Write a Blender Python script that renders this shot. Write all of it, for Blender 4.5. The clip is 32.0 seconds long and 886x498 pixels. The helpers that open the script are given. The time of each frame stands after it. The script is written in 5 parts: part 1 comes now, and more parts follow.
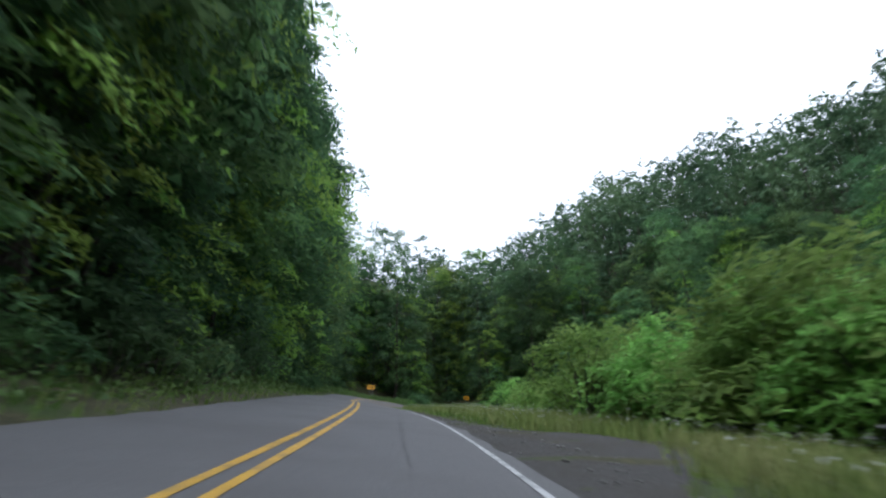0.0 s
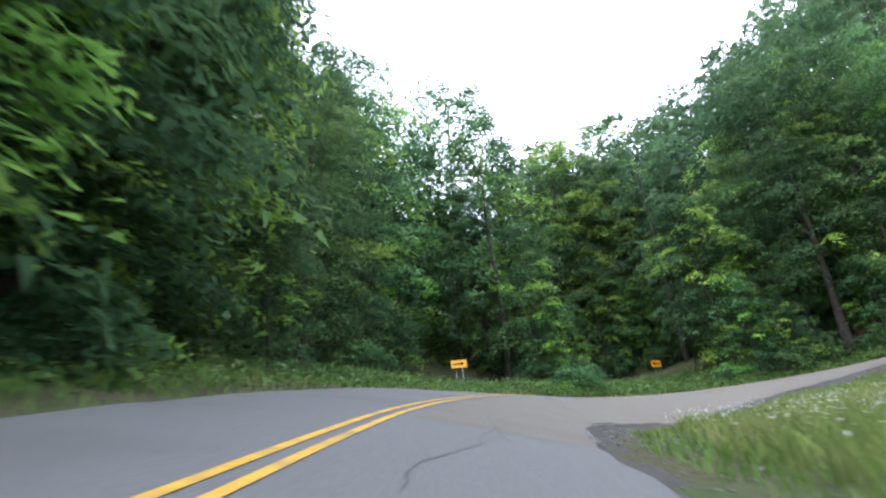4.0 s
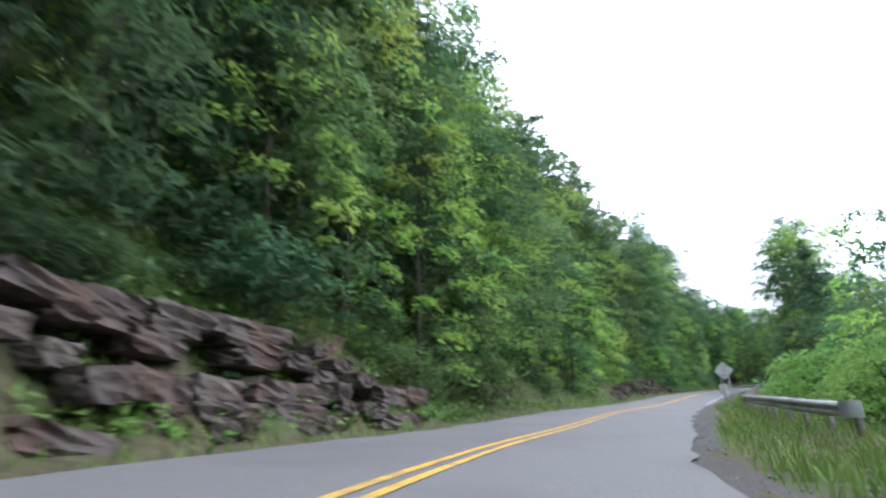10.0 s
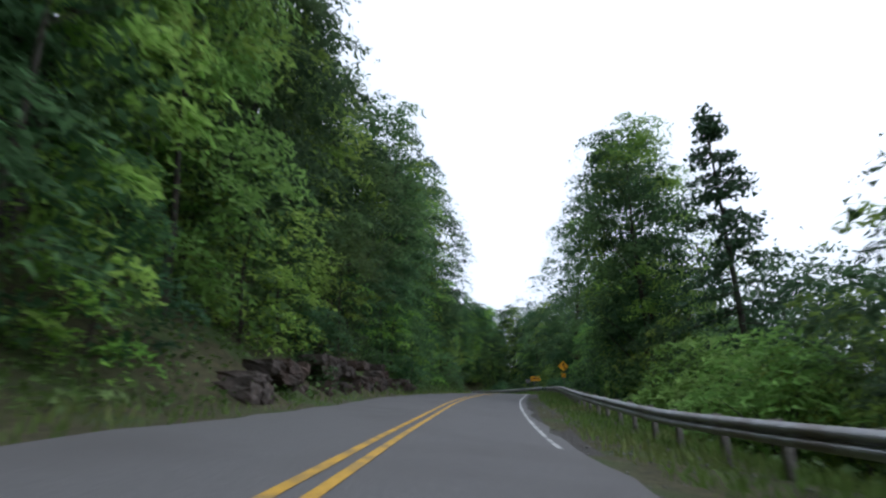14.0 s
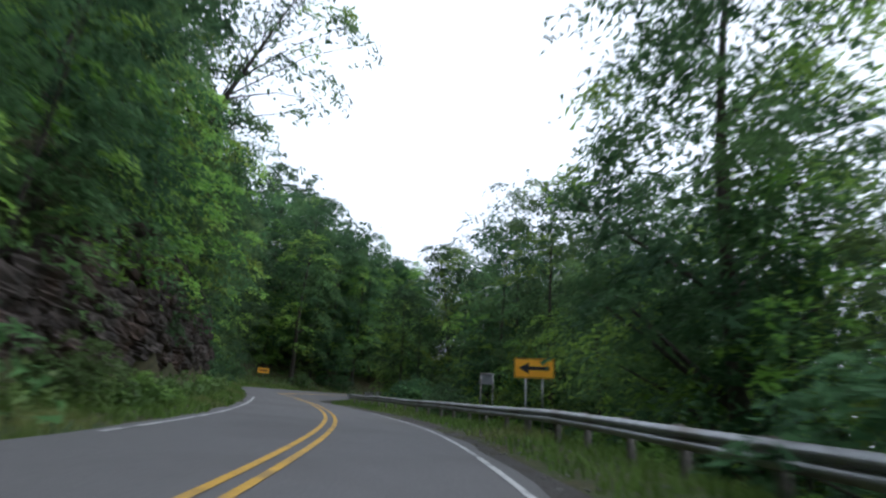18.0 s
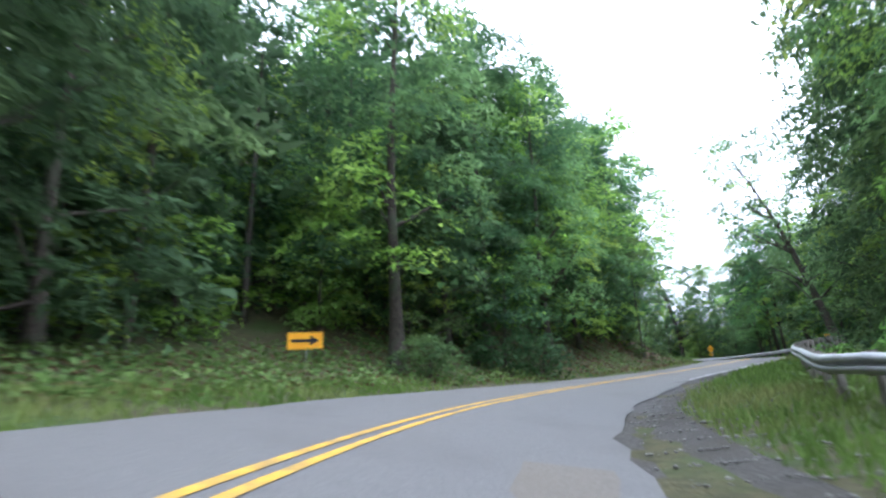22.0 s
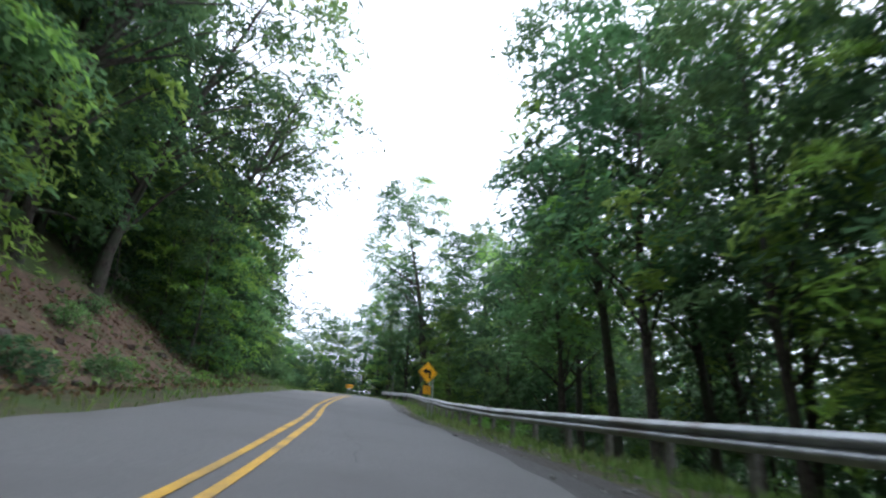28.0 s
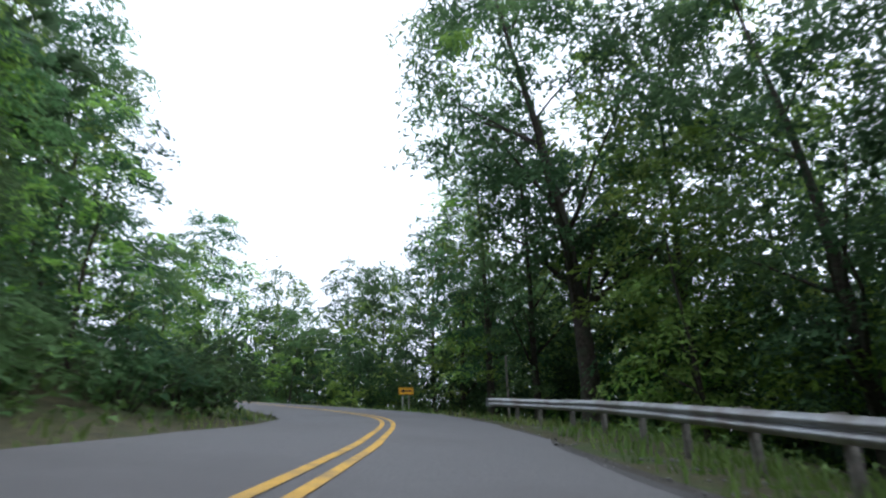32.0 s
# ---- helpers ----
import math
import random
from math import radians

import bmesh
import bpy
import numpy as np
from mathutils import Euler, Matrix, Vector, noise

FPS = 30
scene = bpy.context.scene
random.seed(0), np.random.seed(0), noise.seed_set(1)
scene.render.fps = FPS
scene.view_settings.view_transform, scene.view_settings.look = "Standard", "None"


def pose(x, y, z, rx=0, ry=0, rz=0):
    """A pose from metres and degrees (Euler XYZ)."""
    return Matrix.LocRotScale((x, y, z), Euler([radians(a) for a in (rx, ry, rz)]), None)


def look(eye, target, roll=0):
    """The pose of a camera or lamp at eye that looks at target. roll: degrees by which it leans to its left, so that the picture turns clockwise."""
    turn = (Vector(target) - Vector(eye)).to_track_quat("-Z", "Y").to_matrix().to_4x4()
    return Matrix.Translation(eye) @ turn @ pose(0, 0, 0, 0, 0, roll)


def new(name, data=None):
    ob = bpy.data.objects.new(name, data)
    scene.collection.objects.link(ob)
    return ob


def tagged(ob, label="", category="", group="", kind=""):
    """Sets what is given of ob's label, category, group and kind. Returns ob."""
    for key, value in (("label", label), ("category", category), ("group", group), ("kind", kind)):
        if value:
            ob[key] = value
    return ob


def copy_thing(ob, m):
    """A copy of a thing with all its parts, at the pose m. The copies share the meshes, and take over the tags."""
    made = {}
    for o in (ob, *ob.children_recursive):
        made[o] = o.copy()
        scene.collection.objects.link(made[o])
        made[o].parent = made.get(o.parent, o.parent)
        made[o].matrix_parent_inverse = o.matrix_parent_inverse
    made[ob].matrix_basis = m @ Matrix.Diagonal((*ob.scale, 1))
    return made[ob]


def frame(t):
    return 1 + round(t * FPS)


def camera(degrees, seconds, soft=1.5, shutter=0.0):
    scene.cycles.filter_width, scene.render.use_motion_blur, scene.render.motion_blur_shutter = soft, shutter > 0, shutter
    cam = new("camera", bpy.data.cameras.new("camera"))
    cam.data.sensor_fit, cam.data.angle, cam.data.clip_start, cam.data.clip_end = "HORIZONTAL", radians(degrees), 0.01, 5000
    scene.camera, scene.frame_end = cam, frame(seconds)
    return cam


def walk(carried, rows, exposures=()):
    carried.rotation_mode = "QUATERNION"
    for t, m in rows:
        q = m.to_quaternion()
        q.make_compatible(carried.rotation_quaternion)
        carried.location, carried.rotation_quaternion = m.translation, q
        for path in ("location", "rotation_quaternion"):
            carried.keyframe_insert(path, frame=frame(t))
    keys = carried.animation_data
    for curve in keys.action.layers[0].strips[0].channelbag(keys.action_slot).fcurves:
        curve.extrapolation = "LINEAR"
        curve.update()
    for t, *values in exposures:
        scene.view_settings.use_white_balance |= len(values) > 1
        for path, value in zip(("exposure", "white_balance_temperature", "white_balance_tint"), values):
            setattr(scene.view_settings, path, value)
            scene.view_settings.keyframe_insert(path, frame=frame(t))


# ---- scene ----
cam = camera(75.4, 32.0, soft=2.3, shutter=0.4)
PATH = [
    (0, (-0.00, -0.00, 1.26), (-0.060, 1.825, 2.080), -0.6),
    (0.5, (-0.71, 8.10, 2.72), (-0.852, 9.917, 3.541), -1.3),
    (1, (-1.72, 15.92, 4.14), (-1.938, 17.733, 4.963), -2.3),
    (1.5, (-2.91, 23.42, 5.49), (-3.197, 25.221, 6.301), -2.7),
    (2, (-4.19, 30.50, 6.75), (-4.510, 32.297, 7.561), -3.3),
    (2.5, (-5.53, 37.24, 7.95), (-5.872, 39.032, 8.763), -3.9),
    (3, (-6.89, 43.83, 9.07), (-7.246, 45.630, 9.858), -4.1),
    (3.5, (-8.21, 50.28, 10.11), (-8.555, 52.096, 10.876), -4.6),
    (4, (-9.31, 56.58, 11.10), (-9.606, 58.398, 11.882), -5.9),
    (4.5, (-9.98, 62.67, 12.07), (-10.145, 64.495, 12.882), -7.4),
    (5, (-10.09, 68.48, 12.96), (-10.052, 70.319, 13.740), -8.3),
    (5.5, (-9.69, 73.85, 13.66), (-9.411, 75.704, 14.360), -9.1),
    (6, (-8.66, 78.62, 14.13), (-8.142, 80.449, 14.770), -9.4),
    (6.5, (-7.06, 82.80, 14.43), (-6.303, 84.553, 15.027), -8.7),
    (7, (-4.94, 86.25, 14.65), (-3.930, 87.868, 15.244), -7.5),
    (7.5, (-2.38, 89.11, 14.90), (-1.132, 90.534, 15.555), -5.8),
    (8, (0.65, 91.53, 15.28), (2.134, 92.660, 15.987), -3.9),
    (8.5, (4.10, 93.16, 15.75), (5.784, 93.941, 16.498), -1.6),
    (9, (7.87, 93.92, 16.28), (9.687, 94.283, 17.039), -0.1),
    (9.5, (11.66, 93.89, 16.81), (13.514, 93.832, 17.570), -1.0),
    (10, (15.51, 93.10, 17.32), (17.320, 92.656, 18.045), -1.3),
    (10.5, (19.36, 91.64, 17.79), (21.099, 90.943, 18.486), -0.6),
    (11, (23.16, 89.63, 18.26), (24.821, 88.751, 18.954), 0.2),
    (11.5, (26.82, 87.31, 18.73), (28.395, 86.289, 19.410), 0.5),
    (12, (30.46, 84.68, 19.20), (31.982, 83.571, 19.879), -0.1),
    (12.5, (34.20, 81.81, 19.68), (35.683, 80.662, 20.363), -0.3),
    (13, (38.09, 78.83, 20.18), (39.574, 77.676, 20.864), -0.0),
    (13.5, (42.07, 75.68, 20.72), (43.548, 74.522, 21.398), 0.5),
    (14, (46.40, 72.19, 21.33), (47.858, 71.016, 22.026), -0.0),
    (14.5, (51.10, 68.25, 22.05), (52.515, 67.027, 22.762), -1.3),
    (15, (56.10, 63.75, 22.88), (57.461, 62.474, 23.602), -2.3),
    (15.5, (61.32, 58.67, 23.81), (62.628, 57.339, 24.535), -1.7),
    (16, (66.67, 53.07, 24.81), (67.934, 51.699, 25.543), 0.4),
    (16.5, (71.95, 47.22, 25.82), (73.189, 45.829, 26.540), 1.3),
    (17, (77.10, 41.29, 26.79), (78.346, 39.893, 27.494), 1.2),
    (17.5, (82.34, 35.43, 27.73), (83.599, 34.046, 28.438), 1.9),
    (18, (87.58, 29.88, 28.62), (88.903, 28.560, 29.319), 3.8),
    (18.5, (92.87, 24.83, 29.43), (94.271, 23.587, 30.124), 3.8),
    (19, (98.23, 20.32, 30.17), (99.736, 19.199, 30.857), 3.4),
    (19.5, (103.66, 16.47, 30.88), (105.258, 15.492, 31.564), 2.8),
    (20, (109.17, 13.28, 31.56), (110.846, 12.428, 32.255), 2.2),
    (20.5, (114.79, 10.50, 32.23), (116.507, 9.723, 32.917), 1.5),
    (21, (120.34, 7.90, 32.85), (122.050, 7.114, 33.517), -0.3),
    (21.5, (125.70, 5.29, 33.40), (127.380, 4.411, 34.054), -1.5),
    (22, (130.61, 2.42, 33.89), (132.194, 1.381, 34.532), -2.4),
    (22.5, (135.04, -1.11, 34.37), (136.469, -2.354, 35.017), -4.2),
    (23, (138.98, -5.25, 34.92), (140.204, -6.680, 35.595), -5.5),
    (23.5, (142.21, -9.82, 35.56), (143.211, -11.382, 36.301), -3.8),
    (24, (144.67, -14.70, 36.29), (145.454, -16.381, 37.032), -1.1),
    (24.5, (146.55, -19.67, 37.01), (147.117, -21.440, 37.750), 0.7),
    (25, (147.94, -24.50, 37.68), (148.420, -26.304, 38.413), 1.6),
    (25.5, (149.22, -29.15, 38.30), (149.714, -30.945, 39.023), 2.0),
    (26, (150.66, -33.65, 38.88), (151.258, -35.425, 39.586), 2.6),
    (26.5, (152.45, -38.11, 39.42), (153.186, -39.832, 40.112), 3.0),
    (27, (154.67, -42.56, 39.94), (155.560, -44.220, 40.618), 3.0),
    (27.5, (157.39, -46.89, 40.46), (158.414, -48.463, 41.144), 3.0),
    (28, (160.51, -50.98, 41.01), (161.673, -52.446, 41.700), 2.8),
    (28.5, (164.07, -54.78, 41.58), (165.357, -56.139, 42.283), 2.8),
    (29, (167.85, -58.39, 42.16), (169.223, -59.666, 42.866), 1.9),
    (29.5, (171.74, -61.95, 42.73), (173.145, -63.199, 43.418), 1.5),
    (30, (175.52, -65.58, 43.27), (176.906, -66.854, 43.944), 0.4),
    (30.5, (179.18, -69.14, 43.80), (180.555, -70.425, 44.479), 0.3),
    (31, (182.68, -72.52, 44.32), (184.020, -73.830, 45.009), -0.8),
    (31.5, (185.94, -75.77, 44.82), (187.269, -77.100, 45.505), -1.2),
    (32, (188.95, -78.79, 45.28), (190.263, -80.127, 45.976), -0.5),
]
EXPOSURES = [(0, 0.2, 5650, 12), (1, 0.35, 5650, 12), (2.5, 0.8, 5650, 12), (4.5, 1.55, 5650, 13), (6, 2.0, 5650, 17), (8, 2.1, 5650, 19), (9, 2.05, 5650, 20), (10, 1.25, 5650, 15), (11, 0.35, 5650, 12), (13.5, -0.38, 5650, 12), (15.5, 0.4, 5650, 12), (17, 0.5, 5650, 12), (18, -0.1, 5650, 12), (19, 0.5, 5600, 12), (20, 1.1, 5550, 12), (22, 1.6, 5500, 13), (24.5, 1.18, 5550, 13), (27, 1.05, 5550, 12), (29, 0.75, 5650, 12), (31, 0.6, 5650, 12), (32, 0.35, 5650, 12)]
walk(cam, [(t, look(eye, target, roll)) for t, eye, target, roll in PATH], EXPOSURES)

# ---- light: a bright overcast sky
world = bpy.data.worlds.new("overcast")
scene.world = world
world.use_nodes = True
wn, wl = world.node_tree.nodes, world.node_tree.links
sky = wn.new("ShaderNodeTexSky")
sky.sky_type, sky.sun_disc = "NISHITA", False
sky.sun_elevation, sky.sun_rotation, sky.air_density, sky.dust_density = radians(55), radians(204), 1.0, 4.0
veil = wn.new("ShaderNodeMix")
veil.data_type = "RGBA"
veil.inputs["Factor"].default_value = 0.82
veil.inputs["B"].default_value = (10.6, 10.8, 11.0, 1)
wl.new(sky.outputs["Color"], veil.inputs["A"])
wl.new(veil.outputs["Result"], wn["Background"].inputs["Color"])
wn["Background"].inputs["Strength"].default_value = 0.15
sun = new("sun", bpy.data.lights.new("sun", "SUN"))
sun.data.energy, sun.data.angle, sun.data.color = 0.5, radians(40), (1.0, 0.96, 0.9)
sun.matrix_basis = look((0, 0, 60), (18, 40, 0))

# ---- the road's plan: x, y, z of the double line and the bank in degrees (right side up), one row about every ten metres
ROAD_LOWER = [
    (-1.4, 0.1, 0.61, -5.1),
    (-3.2, 15.8, 3.56, -6.0),
    (-5.6, 30.3, 6.19, -7.1),
    (-8.2, 43.6, 8.51, -8.1),
    (-10.8, 56.4, 10.67, -9.7),
    (-11.9, 68.5, 12.85, -11.6),
    (-10.7, 79.1, 14.29, -12.3),
    (-6.8, 87.4, 14.76, -10.9),
    (-0.6, 93.2, 15.17, -7.7),
    (7.6, 95.8, 15.81, -5.6),
    (15.9, 94.6, 16.68, -4.7),
]
ROAD_BEND = [
    (23.8, 90.7, 17.55, -4.4),
    (31.2, 85.5, 18.48, -4.1),
    (38.8, 79.7, 19.59, -4.2),
    (47.2, 73.0, 20.67, -4.8),
    (56.9, 64.5, 22.13, -5.1),
    (67.7, 53.9, 24.13, -4.4),
    (78.3, 42.2, 26.06, -2.6),
    (88.7, 30.9, 27.78, -1.5),
    (99.3, 21.6, 29.31, -1.2),
    (110.0, 14.8, 30.68, -2.4),
    (121.1, 9.4, 32.07, -4.3),
]
ROAD_UPPER = [
    (131.6, 3.9, 33.26, -6.8),
    (140.3, -4.1, 34.50, -7.4),
    (146.1, -14.1, 35.75, -5.7),
    (149.2, -24.3, 36.96, -3.1),
    (151.7, -33.4, 38.11, -1.9),
    (155.8, -42.0, 39.20, -1.5),
    (161.6, -50.2, 40.28, -1.7),
    (168.7, -57.6, 41.47, -2.4),
    (176.4, -64.7, 42.63, -3.6),
    (183.6, -71.7, 43.74, -4.5),
    (189.8, -78.1, 44.74, -4.8),
]
ROAD_END = [(196.2, -84.6, 45.6, -3.0), (202.8, -90.2, 46.5, 0.0), (210.5, -93.6, 47.4, 3.0), (219.0, -93.6, 48.4, 3.0), (227.0, -90.0, 49.4, 2.0), (238.0, -83.0, 50.6, 0.0)]
ROAD_START = [(2.2, -47.0, -8.0, -2.0), (1.2, -31.0, -5.2, -3.0), (0.0, -15.6, -2.3, -4.5)]
CONTROL = np.array(ROAD_START + ROAD_LOWER + ROAD_BEND + ROAD_UPPER + ROAD_END)
N0 = len(ROAD_START)
HALF = 3.0


def catmull(points, step):
    out, mark = [], []
    pts = np.vstack([2 * points[0] - points[1], points, 2 * points[-1] - points[-2]])
    for i in range(1, len(pts) - 2):
        p0, p1, p2, p3 = pts[i - 1:i + 3]
        n = max(2, int(np.linalg.norm(p2[:3] - p1[:3]) / step))
        mark.append(len(out))
        for k in range(n):
            u = k / n
            out.append(0.5 * (2 * p1 + (p2 - p0) * u + (2 * p0 - 5 * p1 + 4 * p2 - p3) * u * u + (3 * p1 - p0 - 3 * p2 + p3) * u ** 3))
    mark.append(len(out))
    out.append(pts[-2])
    return np.array(out), np.array(mark)


LINE, MARK = catmull(CONTROL, 1.0)
TAN = np.gradient(LINE[:, :2], axis=0)
TAN /= np.linalg.norm(TAN, axis=1)[:, None]
RIGHT = np.stack([TAN[:, 1], -TAN[:, 0]], 1)
SLOPE = np.tan(np.radians(LINE[:, 3]))
DIP = 0.27 * np.exp(-((np.arange(len(LINE)) - np.interp(N0 + 6.8, np.arange(len(MARK)), MARK)) / 18) ** 2)  # the inner lane of the hairpin falls away


def station(c):
    """The sample of the line at control row c, counted from the first row of ROAD_LOWER."""
    return float(np.interp(c + N0, np.arange(len(MARK)), MARK))


def beside(i, off):
    """The place off metres to the right of the line at sample i (a fraction is fine), on the road's own plane."""
    n = np.arange(len(LINE))
    c = [np.interp(i, n, LINE[:, k]) for k in range(3)]
    r = [np.interp(i, n, RIGHT[:, k]) for k in range(2)]
    b = np.interp(i, n, SLOPE)
    return np.array([c[0] + off * r[0], c[1] + off * r[1], c[2] + off * b - np.interp(i, n, DIP) * max(off - 0.4, 0)])


def heading(i):
    n = np.arange(len(LINE))
    return math.atan2(np.interp(i, n, TAN[:, 1]), np.interp(i, n, TAN[:, 0]))


ROWS = np.arange(len(MARK)) - N0
LEFT_RISE = np.interp(np.interp(np.arange(len(LINE)), MARK, ROWS),
                      [-3, 3, 4.3, 5.2, 7.6, 8.5, 9.0, 9.6, 10.3, 16, 18, 19, 20.8, 21.6, 23.2, 24.2, 26, 30, 33, 36], [.75, .75, .5, .24, .2, .2, .35, .7, .95, .95, .8, .9, .6, .2, .2, .55, .8, .8, .6, .25])
RIGHT_RISE = np.interp(np.interp(np.arange(len(LINE)), MARK, ROWS),
                       [-3, 4, 8, 10, 12, 16, 19, 20.5, 21.5, 23, 24, 26, 32, 34], [-.05, -.05, -.03, -.15, -.3, -.45, -.45, -.2, .1, .22, .05, -.45, -.45, -.2])
APEX = int(station(8.3))
SAMPLE = np.arange(len(LINE))
WIDEN = 2.3 * np.exp(-((SAMPLE - station(6.9)) / 14) ** 2)      # extra pavement on the outside of the hairpin
INSIDE = np.exp(-((SAMPLE - station(6.8)) / 12) ** 2)           # and on its inside
CUT = np.interp(np.interp(SAMPLE, MARK, ROWS), [9.5, 10.0, 11.7, 12.3, 14.8, 15.2, 16.4, 16.8, 18.3, 18.9, 20.8, 21.3], [0, 2.0, 2.0, 0, 0, .9, .9, 0, 0, 4.4, 4.5, 0])  # rock faces beside the road
CUT_BACK = np.where(SAMPLE > station(18), 2.9, 1.9)
BERM = np.interp(np.interp(SAMPLE, MARK, ROWS), [11, 12.5, 18, 19, 20.5, 22, 25.5, 27.5, 29.5], [-.03, -.03, -.03, .04, .06, .06, .06, .03, -.1])  # the shoulder falls away in the meadow and rises to the guard rail
HILL = 0.55 * np.interp(np.interp(SAMPLE, MARK, ROWS), [3.6, 4.4, 8.4, 9], [0, 1, 1, 0])
GRAVEL_WIDTH = 0.9 + 3.4 * np.exp(-((SAMPLE - station(0.75)) / 5) ** 2) + 0.25 * np.sin(SAMPLE * 0.21) + 0.5 * np.exp(-((SAMPLE - station(22.6)) / 10) ** 2) + 0.5 * np.exp(-((SAMPLE - station(7.4)) / 12) ** 2) + 1.2 * np.exp(-((SAMPLE - station(26.2)) / 12) ** 2)


def ripple(x, y, size, seed=0):
    a = seed * 1.7
    return (np.sin(x / size + 1.3 * np.sin(y / size * 0.8 + a) + a) + np.sin(y / size * 1.1 - 1.7 * np.sin(x / size * 0.6 + 2 * a) + 3 * a)) / 2


def nearest(x, y, lo, hi):
    pts = LINE[lo:hi, :2]
    d = (x[:, None] - pts[None, :, 0]) ** 2 + (y[:, None] - pts[None, :, 1]) ** 2
    k = d.argmin(1)
    return k + lo, np.sqrt(d[np.arange(len(x)), k])


def leg_height(x, y, lo, hi):
    k, r = nearest(x, y, lo, hi)
    side = (x - LINE[k, 0]) * RIGHT[k, 0] + (y - LINE[k, 1]) * RIGHT[k, 1]
    off = np.clip(side, -HALF - 2.4, HALF + 1.6)
    e = np.maximum(r - HALF, 0)
    base = LINE[k, 2] + off * SLOPE[k] - DIP[k] * np.maximum(off - 0.4, 0)
    rough = np.clip((e - 1.3) / 3.5, 0, 1)
    up = np.maximum(e - 1.7, 0)
    left = 0.02 * e + LEFT_RISE[k] * (up - 1.2 * (1 - np.exp(-up / 1.2))) + CUT[k] * np.clip((e - CUT_BACK[k]) / 0.9, 0, 1) + HILL[k] * np.maximum(e - 21, 0)
    left = np.where(left > 55, 55 + (left - 55) * 0.15, left)
    dn = np.maximum(e - 2.6, 0)
    right = BERM[k] * np.minimum(e, 2.6) + RIGHT_RISE[k] * (dn - 0.8 * (1 - np.exp(-dn / 0.8)))
    right = np.maximum(right, -16)
    z = base + np.where(side < 0, left, right) + rough * (0.22 * ripple(x, y, 1.9) + 0.5 * np.minimum(e / 12, 1) * ripple(x, y, 6.5, 2))
    paved = np.where(side < 0, WIDEN[k], 0.8 * INSIDE[k])
    z -= 0.15 * np.clip(1 - (e - paved - 0.15) / 1.2, 0, 1)
    return z, r


def height(x, y):
    """The ground's height, from the two legs of the road on either side of the hairpin."""
    x, y = np.atleast_1d(np.asarray(x, float)), np.atleast_1d(np.asarray(y, float))
    out = np.empty(len(x))
    for a in range(0, len(x), 20000):
        s = slice(a, a + 20000)
        z1, r1 = leg_height(x[s], y[s], 0, APEX + 1)
        z2, r2 = leg_height(x[s], y[s], APEX, len(LINE))
        w1, w2 = (r1 + 0.3) ** -5.0, (r2 + 0.3) ** -5.0
        out[s] = (z1 * w1 + z2 * w2) / (w1 + w2)
    return out


def clear(x, y):
    """How far places are from the line."""
    return nearest(np.atleast_1d(np.asarray(x, float)), np.atleast_1d(np.asarray(y, float)), 0, len(LINE))[1]


